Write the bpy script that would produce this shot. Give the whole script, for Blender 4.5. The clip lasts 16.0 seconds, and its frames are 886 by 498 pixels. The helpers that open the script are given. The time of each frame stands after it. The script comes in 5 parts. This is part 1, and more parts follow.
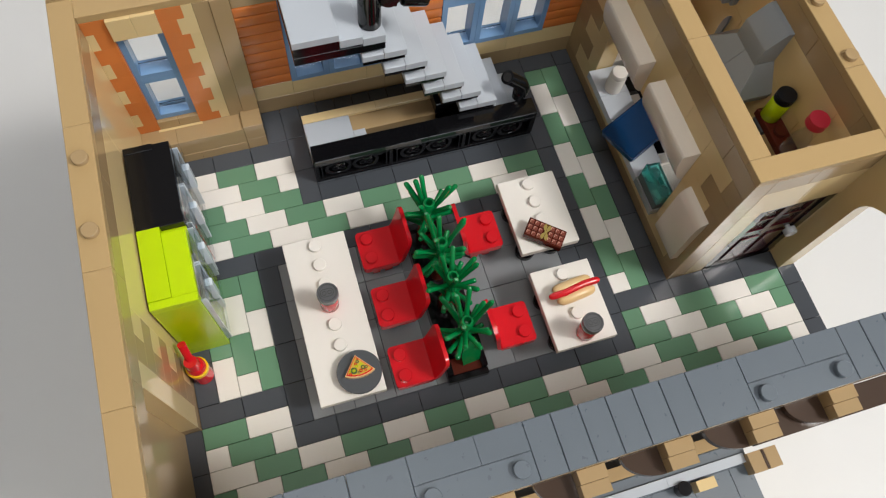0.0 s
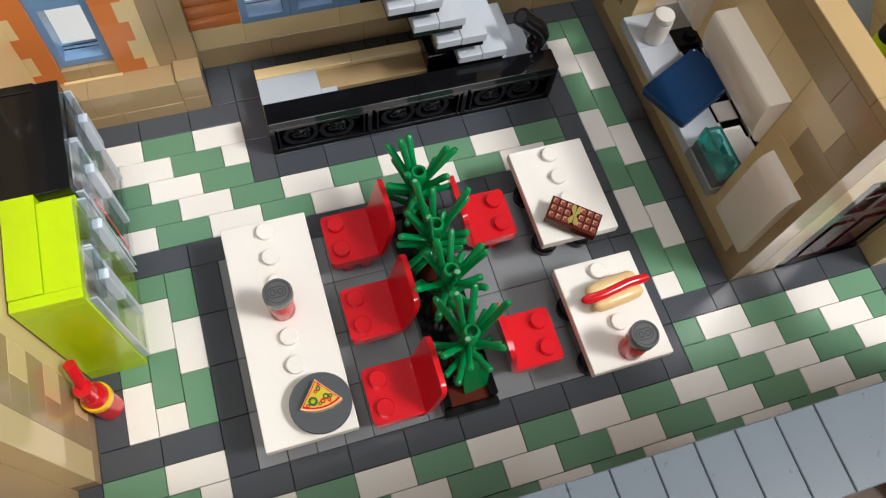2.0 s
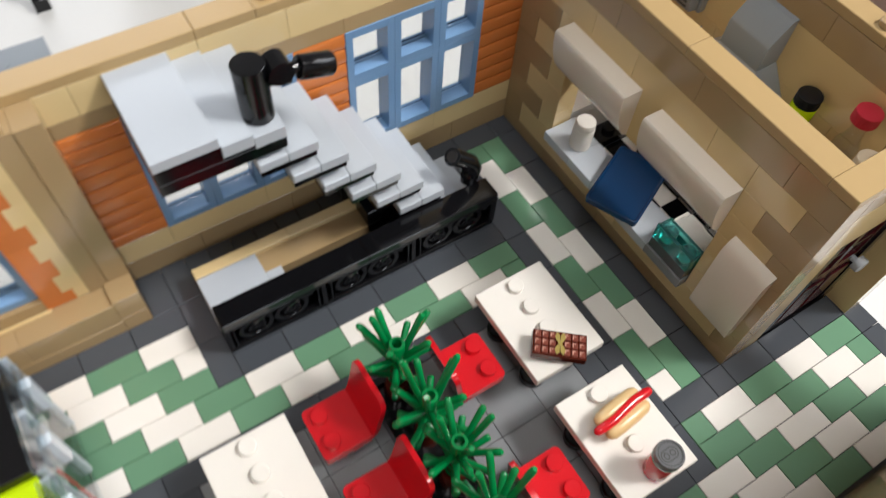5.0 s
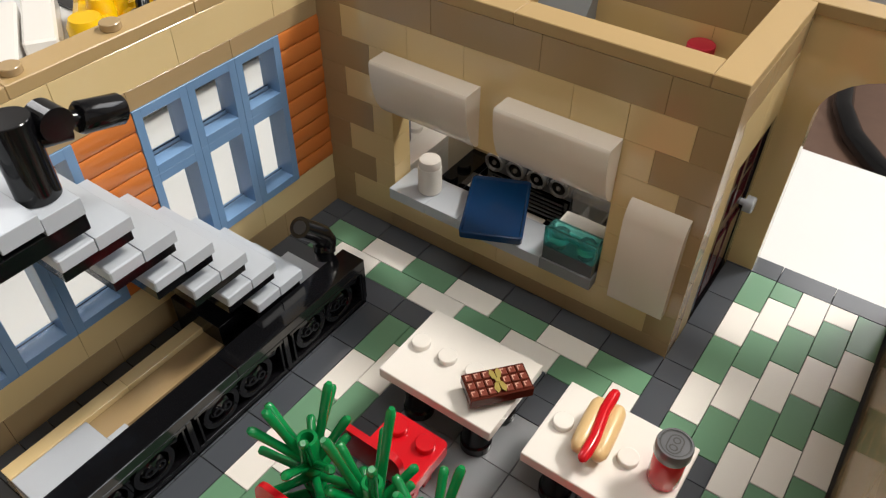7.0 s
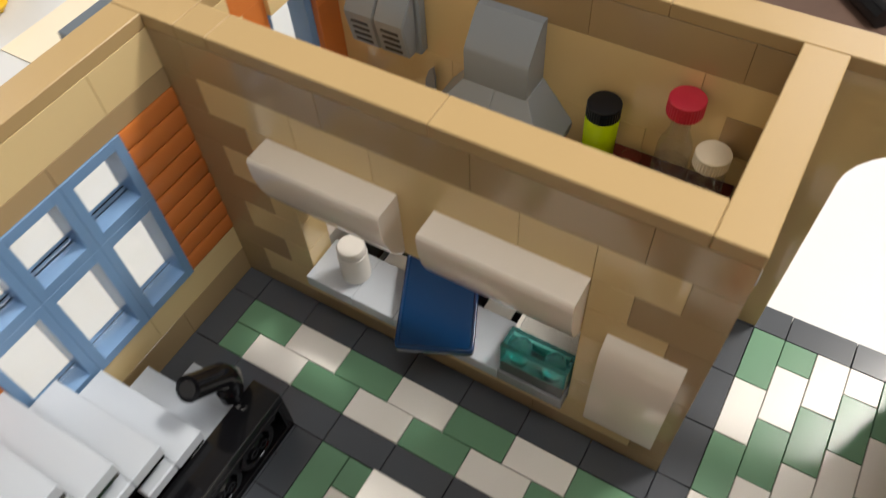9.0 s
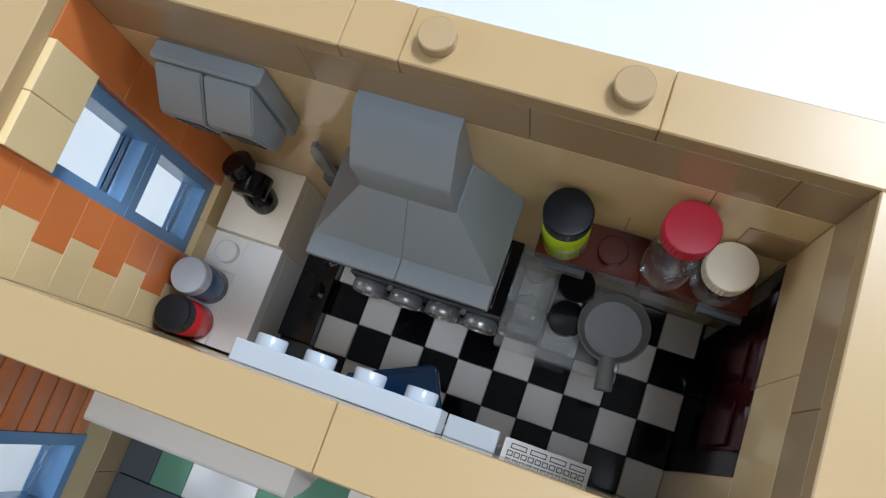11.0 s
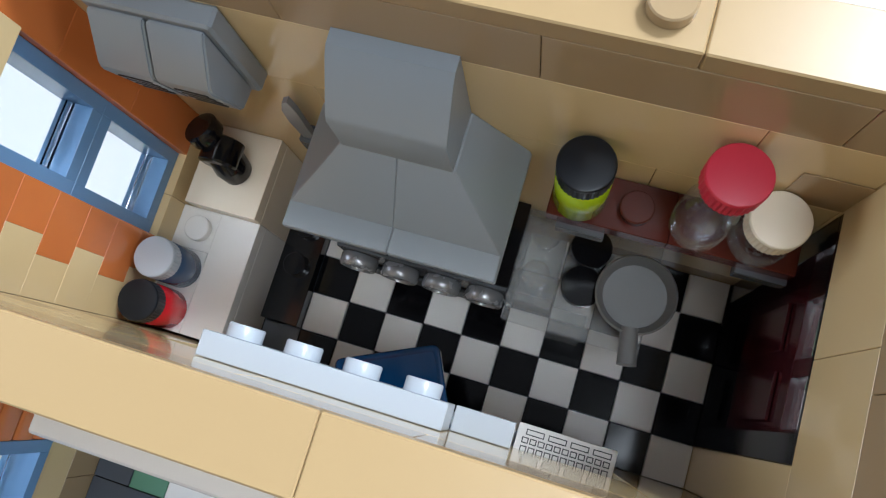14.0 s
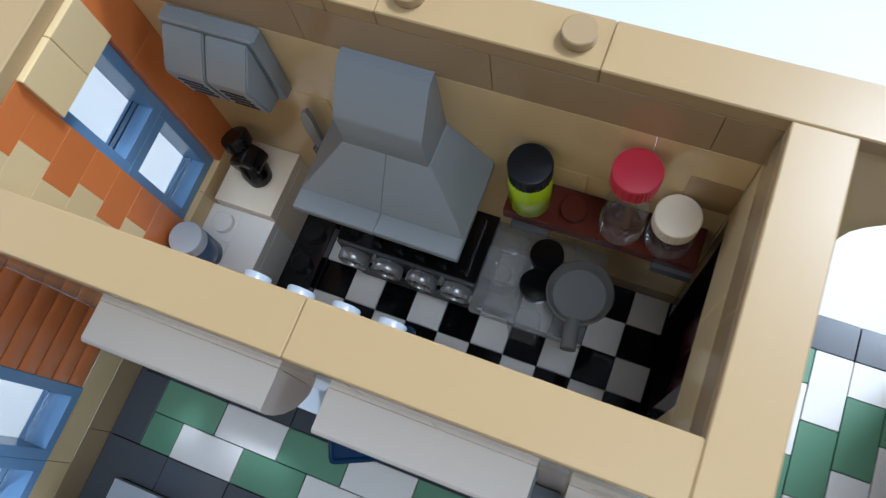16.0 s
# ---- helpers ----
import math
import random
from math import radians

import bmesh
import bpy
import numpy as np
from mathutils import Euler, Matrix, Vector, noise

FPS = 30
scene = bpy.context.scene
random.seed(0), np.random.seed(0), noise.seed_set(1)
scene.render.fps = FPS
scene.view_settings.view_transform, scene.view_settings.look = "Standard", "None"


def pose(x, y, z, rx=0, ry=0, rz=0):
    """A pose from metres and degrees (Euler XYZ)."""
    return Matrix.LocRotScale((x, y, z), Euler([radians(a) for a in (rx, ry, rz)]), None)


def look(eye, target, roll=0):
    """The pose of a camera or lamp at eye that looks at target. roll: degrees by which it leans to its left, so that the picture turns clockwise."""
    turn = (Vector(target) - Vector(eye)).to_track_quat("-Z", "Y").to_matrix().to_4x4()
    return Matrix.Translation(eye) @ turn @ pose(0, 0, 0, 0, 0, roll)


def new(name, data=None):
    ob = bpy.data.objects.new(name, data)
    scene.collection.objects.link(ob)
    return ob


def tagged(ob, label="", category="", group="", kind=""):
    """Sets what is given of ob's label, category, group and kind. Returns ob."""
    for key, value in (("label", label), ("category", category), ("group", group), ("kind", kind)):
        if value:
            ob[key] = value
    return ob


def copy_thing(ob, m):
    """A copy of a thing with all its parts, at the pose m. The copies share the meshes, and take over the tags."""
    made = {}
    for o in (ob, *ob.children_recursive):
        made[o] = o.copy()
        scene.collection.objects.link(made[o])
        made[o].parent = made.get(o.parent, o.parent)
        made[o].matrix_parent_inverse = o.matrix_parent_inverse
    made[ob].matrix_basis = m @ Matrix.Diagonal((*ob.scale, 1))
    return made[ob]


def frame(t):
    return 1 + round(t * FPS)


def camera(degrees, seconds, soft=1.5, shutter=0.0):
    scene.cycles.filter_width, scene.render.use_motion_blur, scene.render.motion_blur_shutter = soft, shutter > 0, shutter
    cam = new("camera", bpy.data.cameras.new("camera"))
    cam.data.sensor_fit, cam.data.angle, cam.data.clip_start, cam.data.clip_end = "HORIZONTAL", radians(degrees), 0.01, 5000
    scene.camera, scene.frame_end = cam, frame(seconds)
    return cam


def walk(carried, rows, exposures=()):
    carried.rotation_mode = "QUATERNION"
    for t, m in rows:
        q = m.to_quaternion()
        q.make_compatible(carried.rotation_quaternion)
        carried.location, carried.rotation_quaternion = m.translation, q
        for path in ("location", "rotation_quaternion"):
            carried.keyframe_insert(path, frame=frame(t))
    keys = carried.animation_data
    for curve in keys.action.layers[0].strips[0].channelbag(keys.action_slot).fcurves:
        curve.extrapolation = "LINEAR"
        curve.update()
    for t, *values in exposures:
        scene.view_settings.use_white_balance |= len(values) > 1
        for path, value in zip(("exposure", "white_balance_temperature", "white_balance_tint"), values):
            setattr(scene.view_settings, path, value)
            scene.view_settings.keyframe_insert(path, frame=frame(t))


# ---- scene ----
U, PL = 0.008, 0.0032          # one stud, one plate


def P(x, y, z):
    """A place in metres from studs and plates."""
    return Vector((x * U, y * U, z * PL))


# ---- camera ----
cam = camera(60.87, 16.0, soft=1.2, shutter=0.3)
PATH = [
    (0, (0.0528, -0.0558, 0.2854), (0.0804, 0.0005, 0.1382), 10.0),
    (0.5, (0.0507, -0.0566, 0.2830), (0.0786, 0.0008, 0.1362), 9.9),
    (1, (0.0501, -0.0566, 0.2762), (0.0788, 0.0016, 0.1300), 10.2),
    (1.5, (0.0578, -0.0500, 0.2298), (0.0881, 0.0097, 0.0846), 10.8),
    (2, (0.0616, -0.0400, 0.2128), (0.0926, 0.0212, 0.0682), 10.8),
    (2.5, (0.0552, -0.0442, 0.2194), (0.0865, 0.0186, 0.0755), 10.6),
    (3, (0.0546, -0.0485, 0.2214), (0.0858, 0.0151, 0.0780), 10.2),
    (3.5, (0.0542, -0.0473, 0.2224), (0.0857, 0.0163, 0.0790), 10.1),
    (4, (0.0549, -0.0438, 0.2224), (0.0871, 0.0206, 0.0796), 9.3),
    (4.5, (0.0549, -0.0406, 0.2206), (0.0901, 0.0258, 0.0794), 7.4),
    (5, (0.0578, -0.0143, 0.2135), (0.1093, 0.0552, 0.0789), 5.3),
    (5.2, (0.0595, -0.0116, 0.2082), (0.1176, 0.0616, 0.0782), 1.8),
    (7.3, (0.0445, -0.0106, 0.1616), (0.1420, 0.0565, 0.0539), 0.8),
    (7.5, (0.0435, -0.0121, 0.1623), (0.1410, 0.0550, 0.0546), 0.6),
    (8, (0.0501, -0.0082, 0.1636), (0.1459, 0.0578, 0.0538), -0.3),
    (8.5, (0.0754, 0.0029, 0.1692), (0.1671, 0.0644, 0.0534), -1.5),
    (9, (0.1186, 0.0213, 0.1727), (0.1968, 0.0737, 0.0434), -4.3),
    (9.5, (0.1630, 0.0433, 0.1842), (0.2267, 0.0859, 0.0438), -9.0),
    (10, (0.1893, 0.0488, 0.1806), (0.2330, 0.0865, 0.0313), -19.6),
    (12.3, (0.2047, 0.0544, 0.1490), (0.2356, 0.0821, -0.0056), -24.3),
    (12.5, (0.2050, 0.0548, 0.1481), (0.2349, 0.0820, -0.0067), -24.9),
    (13, (0.2047, 0.0535, 0.1505), (0.2335, 0.0803, -0.0046), -26.0),
    (13.5, (0.2045, 0.0542, 0.1482), (0.2326, 0.0803, -0.0072), -26.3),
    (14, (0.2048, 0.0546, 0.1502), (0.2327, 0.0814, -0.0051), -27.8),
    (14.5, (0.2042, 0.0535, 0.1540), (0.2319, 0.0806, -0.0013), -28.2),
    (15, (0.2023, 0.0522, 0.1562), (0.2308, 0.0797, 0.0011), -27.5),
    (15.5, (0.1989, 0.0500, 0.1581), (0.2313, 0.0792, 0.0041), -24.5),
    (16, (0.1864, 0.0390, 0.1705), (0.2295, 0.0733, 0.0203), -18.7),
]
walk(cam, [(t, look(eye, target, roll)) for t, eye, target, roll in PATH],
     exposures=[(0, -0.17, 6400, 10), (1.0, -0.12, 6340, 10), (2.0, 0.13, 6260, 10), (3.5, 0.12, 6280, 10), (5.2, 0.18, 6380, 10), (7.3, 0.14, 6720, 10), (9.0, 0.14, 6680, 10), (9.6, -0.13, 5750, 8), (12.3, 0.46, 5230, 7), (14.0, 0.45, 5380, 7), (15.5, 0.42, 5300, 7), (16.0, 0.14, 5060, 7)])

# ---- light ----
sky = bpy.data.worlds.new("sky")
scene.world = sky
sky.use_nodes = True
sky_tex = sky.node_tree.nodes.new("ShaderNodeTexSky")
sky_tex.sky_type = "NISHITA"
sky_tex.sun_disc = False
sky_tex.sun_elevation, sky_tex.sun_rotation = radians(42), radians(100)
sky.node_tree.links.new(sky_tex.outputs[0], sky.node_tree.nodes["Background"].inputs[0])
sky.node_tree.nodes["Background"].inputs[1].default_value = 0.1


def area_lamp(name, eye, target, sx, sy, watts, colour):
    data = bpy.data.lights.new(name, "AREA")
    data.shape, data.size, data.size_y = "RECTANGLE", sx, sy
    data.energy, data.color = watts, colour
    ob = new(name, data)
    ob.matrix_world = look(eye, target)
    return ob


area_lamp("ceiling_lamp", (1.38, -0.78, 2.12), (0.12, 0.03, 0.0), 0.5, 0.5, 66.0, (1.0, 0.965, 0.91))
# Weak second source: unseen, added as fill to lift the kitchen.
area_lamp("ceiling_lamp", (-0.12, -0.35, 2.12), (0.14, 0.08, 0.0), 0.6, 0.6, 11.0, (1.0, 0.965, 0.91))
# Three unseen daylight-tinted fills, added to brighten the walls and kitchen.
area_lamp("window_daylight", (2.30, -0.45, 1.30), (0.1, 0.06, 0.0), 1.05, 0.9, 11.0, (0.96, 0.98, 1.0))
area_lamp("window_daylight", (0.35, -2.30, 1.55), (0.12, 0.1, 0.0), 1.5, 0.9, 17.0, (0.94, 0.97, 1.0))
area_lamp("window_daylight", (0.20, 2.30, 1.35), (0.12, 0.1, 0.0), 1.2, 0.7, 16.0, (0.98, 0.98, 1.0))

# ---- materials ----
def plastic(name, rgb, rough=0.2, vary=0.05, bump=0.002, scale=400.0, metal=0.0, spec=0.5):
    """Moulded plastic: slight tone differences from piece to piece, fine scuffs in the gloss, a faint waviness."""
    m = bpy.data.materials.new(name)
    m.use_nodes = True
    nt = m.node_tree
    b = nt.nodes["Principled BSDF"]
    tc = nt.nodes.new("ShaderNodeTexCoord")
    geo = nt.nodes.new("ShaderNodeNewGeometry")
    info = nt.nodes.new("ShaderNodeObjectInfo")
    n1 = nt.nodes.new("ShaderNodeTexNoise")
    n1.inputs["Scale"].default_value = 35.0
    n1.inputs["Detail"].default_value = 3.0
    n2 = nt.nodes.new("ShaderNodeTexNoise")
    n2.inputs["Scale"].default_value = scale
    n2.inputs["Detail"].default_value = 4.0
    nt.links.new(geo.outputs["Position"], n1.inputs["Vector"])
    nt.links.new(geo.outputs["Position"], n2.inputs["Vector"])
    add = nt.nodes.new("ShaderNodeMath")
    add.operation = "MULTIPLY_ADD"
    add.inputs[1].default_value = vary
    nt.links.new(info.outputs["Random"], add.inputs[0])
    mul = nt.nodes.new("ShaderNodeMath")
    mul.operation = "MULTIPLY_ADD"
    mul.inputs[1].default_value = vary
    mul.inputs[2].default_value = 1.0 - vary
    nt.links.new(n1.outputs["Fac"], mul.inputs[0])
    nt.links.new(mul.outputs[0], add.inputs[2])
    hsv = nt.nodes.new("ShaderNodeHueSaturation")
    hsv.inputs["Color"].default_value = (*rgb, 1)
    nt.links.new(add.outputs[0], hsv.inputs["Value"])
    nt.links.new(hsv.outputs[0], b.inputs["Base Color"])
    rr = nt.nodes.new("ShaderNodeMapRange")
    rr.inputs["To Min"].default_value = rough * 0.96
    rr.inputs["To Max"].default_value = rough * 1.05
    rr.inputs["From Min"].default_value, rr.inputs["From Max"].default_value = 0.2, 0.8
    nt.links.new(n2.outputs["Fac"], rr.inputs["Value"])
    nt.links.new(rr.outputs[0], b.inputs["Roughness"])
    bp = nt.nodes.new("ShaderNodeBump")
    bp.inputs["Strength"].default_value = bump
    bp.inputs["Distance"].default_value = 0.002
    n3 = nt.nodes.new("ShaderNodeTexNoise")
    n3.inputs["Scale"].default_value = 220.0
    nt.links.new(geo.outputs["Position"], n3.inputs["Vector"])
    nt.links.new(n3.outputs["Fac"], bp.inputs["Height"])
    nt.links.new(bp.outputs[0], b.inputs["Normal"])
    b.inputs["Metallic"].default_value = metal
    b.inputs["Specular IOR Level"].default_value = spec
    b.inputs["IOR"].default_value = 1.53
    return m


def clear(name, rgb, rough=0.03, ior=1.4):
    m = bpy.data.materials.new(name)
    m.use_nodes = True
    b = m.node_tree.nodes["Principled BSDF"]
    b.inputs["Base Color"].default_value = (*rgb, 1)
    b.inputs["Transmission Weight"].default_value = 1.0
    b.inputs["Roughness"].default_value = rough
    b.inputs["IOR"].default_value = ior
    return m


def thin_clear(name, rgb, rough=0.04, gloss=0.60, haze=0.0):
    """Thin-walled clear plastic: light passes straight on, with a glossy skin."""
    m = bpy.data.materials.new(name)
    m.use_nodes = True
    nt = m.node_tree
    nt.nodes.clear()
    out = nt.nodes.new("ShaderNodeOutputMaterial")
    mix = nt.nodes.new("ShaderNodeMixShader")
    tr = nt.nodes.new("ShaderNodeBsdfTransparent")
    gl = nt.nodes.new("ShaderNodeBsdfGlossy")
    fr = nt.nodes.new("ShaderNodeLayerWeight")
    damp = nt.nodes.new("ShaderNodeMath")
    damp.operation = "MULTIPLY_ADD"
    damp.inputs[1].default_value = gloss
    damp.inputs[2].default_value = 0.035
    tr.inputs["Color"].default_value = (*rgb, 1)
    gl.inputs["Roughness"].default_value = rough
    fr.inputs["Blend"].default_value = 0.2
    nt.links.new(fr.outputs["Facing"], damp.inputs[0])
    nt.links.new(damp.outputs[0], mix.inputs[0])
    milk = nt.nodes.new("ShaderNodeMixShader")
    body = nt.nodes.new("ShaderNodeBsdfDiffuse")
    body.inputs["Color"].default_value = (0.8, 0.8, 0.79, 1)
    milk.inputs[0].default_value = haze
    nt.links.new(tr.outputs[0], milk.inputs[1])
    nt.links.new(body.outputs[0], milk.inputs[2])
    nt.links.new(milk.outputs[0], mix.inputs[1])
    nt.links.new(gl.outputs[0], mix.inputs[2])
    nt.links.new(mix.outputs[0], out.inputs[0])
    return m


TAN = plastic("tan_plastic", (0.70, 0.53, 0.27), 0.075)
DTAN = plastic("dark_tan_plastic", (0.39, 0.272, 0.14), 0.14)
CAP = plastic("dark_tan_tile_plastic", (0.43, 0.295, 0.137), 0.30, spec=0.3)
WHITE = plastic("white_plastic", (0.82, 0.79, 0.74), 0.22, 0.04)
GREEN = plastic("sand_green_plastic", (0.135, 0.275, 0.170), 0.2, 0.10)
DGREY = plastic("dark_grey_plastic", (0.066, 0.074, 0.087), 0.2, 0.15)
MGREY = plastic("mid_grey_plastic", (0.23, 0.24, 0.255), 0.24, 0.1)
BAND = plastic("blue_grey_plastic", (0.122, 0.145, 0.168), 0.28, 0.05, 0.0005)
LGREY = plastic("light_grey_plastic", (0.45, 0.485, 0.53), 0.26, 0.03, 0.0005)
HOODG = plastic("steel_grey_plastic", (0.25, 0.268, 0.28), 0.30, 0.02, 0.0005)
BLACK = plastic("black_plastic", (0.005, 0.005, 0.006), 0.12, spec=0.4)
RED = plastic("red_plastic", (0.62, 0.008, 0.016), 0.14)
LIME = plastic("lime_plastic", (0.44, 0.62, 0.001), 0.16)
PLANT = plastic("green_plastic", (0.001, 0.20, 0.050), 0.2, 0.1)
SBLUE = plastic("sand_blue_plastic", (0.16, 0.285, 0.47), 0.24)
ORANGE = plastic("dark_orange_plastic", (0.60, 0.180, 0.042), 0.2, 0.1)
BROWN = plastic("reddish_brown_plastic", (0.085, 0.017, 0.010), 0.20, spec=0.2)
DRED = plastic("dark_red_plastic", (0.062, 0.008, 0.011), 0.2)
NAVY = plastic("dark_blue_plastic", (0.003, 0.030, 0.095), 0.14)
YELLOW = plastic("yellow_plastic", (0.85, 0.50, 0.005), 0.2)
BUN = plastic("bun_plastic", (0.72, 0.50, 0.24), 0.3)
PEWTER = plastic("pewter_grey_plastic", (0.17, 0.168, 0.163), 0.33, metal=0.12)
AWNING = plastic("pale_beige_plastic", (0.77, 0.69, 0.59), 0.12, 0.03, 0.001)
CREAM = plastic("cream_plastic", (0.78, 0.68, 0.52), 0.25)
GOLD = plastic("gold_print", (0.36, 0.28, 0.07), 0.35)
CHEESE = plastic("cheese_print", (0.64, 0.42, 0.04), 0.35)
CRUST = plastic("crust_print", (0.72, 0.45, 0.20), 0.35)
OLIVE = plastic("olive_print", (0.05, 0.10, 0.02), 0.35)
INK = plastic("plain_black", (0.02, 0.02, 0.02), 0.35)
BLUEB = plastic("blue_grey_bottle", (0.05, 0.09, 0.17), 0.2)
GLASS = clear("clear_plastic", (0.93, 0.95, 0.95), 0.05, 1.28)
TILEBLK = plastic("black_tile_plastic", (0.004, 0.004, 0.005), 0.10, spec=0.18)
GLOSS = plastic("glossy_black_plastic", (0.005, 0.005, 0.006), 0.05, bump=0.001)
REDCAP = plastic("satin_red_plastic", (0.54, 0.020, 0.045), 0.42, bump=0.001)
BLKCAP = plastic("satin_black_plastic", (0.006, 0.008, 0.012), 0.34, bump=0.001, spec=0.3)
CRMCAP = plastic("satin_cream_plastic", (0.76, 0.66, 0.50), 0.42, bump=0.001)
# Dark brown puts shade on the street front's dark tan into the colour.
SHADE_BROWN = plastic("shade_brown_plastic", (0.055, 0.033, 0.022), 0.2)
CHOC = plastic("chocolate_print", (0.20, 0.045, 0.028), 0.3)
SHINE = plastic("pale_pink_print", (0.62, 0.36, 0.28), 0.35)
KNOB = plastic("dull_silver_plastic", (0.30, 0.305, 0.31), 0.27, metal=0.5)
CANLID = plastic("can_lid_plastic", (0.17, 0.175, 0.185), 0.26, metal=0.4)
DOORC = thin_clear("clear_door_plastic", (0.90, 0.93, 0.95), 0.06)
JARCLR = thin_clear("clear_jar_plastic", (0.975, 0.98, 0.98), 0.06, 0.38, 0.03)
PLATEG = plastic("slate_grey_plastic", (0.075, 0.082, 0.09), 0.25)
SHEET = plastic("white_tabletop", (0.60, 0.60, 0.59), 0.45, 0.02, 0.006)
WOODF = plastic("brown_floor", (0.12, 0.07, 0.05), 0.5, 0.3)
LOGO = plastic("ribbed_orange_plastic", (0.60, 0.180, 0.042), 0.09, 0.1)
STANDC = thin_clear("clear_stand_plastic", (0.95, 0.96, 0.96), 0.10, 0.60, 0.13)
TEALC = clear("teal_clear_plastic", (0.30, 0.95, 0.92), 0.03, 1.4)
TEALC.node_tree.nodes["Principled BSDF"].inputs["Transmission Weight"].default_value = 0.9
MILKY = plastic("milky_clear_plastic", (0.62, 0.68, 0.74), 0.10)
ROOM = plastic("room_paint", (0.45, 0.44, 0.425), 0.8, 0.03)

# ---- building helpers ----
WORLD = {}
MESHES = {}


def thing(name, x, y, z, label="", category="", group="", kind=""):
    """An Empty at the thing's base, in studs and plates."""
    ob = new(name)
    ob.location = P(x, y, z)
    ob.empty_display_size = 0.005
    WORLD[ob] = P(x, y, z)
    return tagged(ob, label, category, group, kind)


def link(name, me, parent=None, at=None, label=""):
    ob = new(name, me)
    at = Vector(at) if at is not None else Vector((0, 0, 0))
    WORLD[ob] = at
    if parent is not None:
        ob.parent = parent
        ob.location = at - WORLD[parent]
    else:
        ob.location = at
    if label:
        ob["label"] = label
    return ob


def part(name, bm, mat, parent=None, at=(0, 0, 0), label="", smooth=35):
    """One mesh object from a bmesh in metres about `at`."""
    bmesh.ops.recalc_face_normals(bm, faces=bm.faces)
    me = bpy.data.meshes.new(name)
    bm.to_mesh(me)
    bm.free()
    if smooth:
        me.polygons.foreach_set("use_smooth", [True] * len(me.polygons))
        me.set_sharp_from_angle(angle=radians(smooth))
    me.materials.append(mat)
    return link(name, me, parent, at, label)


def slab(bm, a, b, c=0.00016):
    """A box from corner a to corner b with chamfered edges."""
    a, b = Vector(a), Vector(b)
    mid, half = (a + b) / 2, (b - a) / 2
    c = min(c, min(half) * 0.45)
    v = {}
    for sx in (-1, 1):
        for sy in (-1, 1):
            for sz in (-1, 1):
                s = Vector((sx, sy, sz))
                for ax in range(3):
                    q = Vector([s[i] * (half[i] - (0 if i == ax else c)) for i in range(3)])
                    v[sx, sy, sz, ax] = bm.verts.new(mid + q)
    for ax in range(3):
        o1, o2 = (ax + 1) % 3, (ax + 2) % 3
        for s in (-1, 1):
            ring = []
            for p, q in ((-1, -1), (1, -1), (1, 1), (-1, 1)):
                k = [0, 0, 0]
                k[ax], k[o1], k[o2] = s, p, q
                ring.append(v[k[0], k[1], k[2], ax])
            bm.faces.new(ring if s > 0 else ring[::-1])
        for p in (-1, 1):
            for q in (-1, 1):
                k0, k1 = [0, 0, 0], [0, 0, 0]
                k0[ax], k0[o1], k0[o2] = -1, p, q
                k1[ax], k1[o1], k1[o2] = 1, p, q
                ring = [v[*k0, o1], v[*k1, o1], v[*k1, o2], v[*k0, o2]]
                bm.faces.new(ring if p * q < 0 else ring[::-1])
    for sx in (-1, 1):
        for sy in (-1, 1):
            for sz in (-1, 1):
                ring = [v[sx, sy, sz, i] for i in range(3)]
                bm.faces.new(ring if sx * sy * sz > 0 else ring[::-1])
    return bm


def box(name, mat, parent, x0, x1, y0, y1, z0, z1, label="", gap=0.035, c=0.00011):
    """A plain brick, plate or tile between stud and plate limits; alike ones share a mesh."""
    g = gap / 1000.0
    d = P(x1 - x0, y1 - y0, z1 - z0)
    key = (mat.name, round(d.x, 6), round(d.y, 6), round(d.z, 6), gap, c)
    if key not in MESHES:
        h = Vector((d.x / 2 - g, d.y / 2 - g, d.z / 2 - g * 0.3))
        bm = slab(bmesh.new(), -h, h, c)
        me = bpy.data.meshes.new(name)
        bm.to_mesh(me)
        bm.free()
        me.materials.append(mat)
        MESHES[key] = me
    return link(name, MESHES[key], parent, P((x0 + x1) / 2, (y0 + y1) / 2, (z0 + z1) / 2), label)


def lathe(bm, profile, seg=28, centre=(0, 0, 0), turn=None):
    """Adds a turned shape from (radius, height) pairs in metres, bottom first; closed where the radius is 0."""
    c = Vector(centre)
    rings = []
    for r, z in profile:
        if r < 1e-7:
            q = Vector((0, 0, z))
            rings.append([bm.verts.new(c + (turn @ q if turn else q))])
        else:
            ring = []
            for k in range(seg):
                a = 2 * math.pi * k / seg
                q = Vector((r * math.cos(a), r * math.sin(a), z))
                ring.append(bm.verts.new(c + (turn @ q if turn else q)))
            rings.append(ring)
    for lo, hi in zip(rings, rings[1:]):
        for k in range(seg):
            j = (k + 1) % seg
            f = [lo[k % len(lo)], lo[j % len(lo)], hi[j % len(hi)], hi[k % len(hi)]]
            f = list(dict.fromkeys(f))
            if len(f) > 2:
                bm.faces.new(f)
    return bm


def drum(r, z0, z1, e=0.00018):
    """The profile of a short cylinder with softened rims, studs and plates."""
    r, z0, z1 = r * U, z0 * PL, z1 * PL
    return [(0, z0), (r - e, z0), (r, z0 + e), (r, z1 - e), (r - e, z1), (0, z1)]


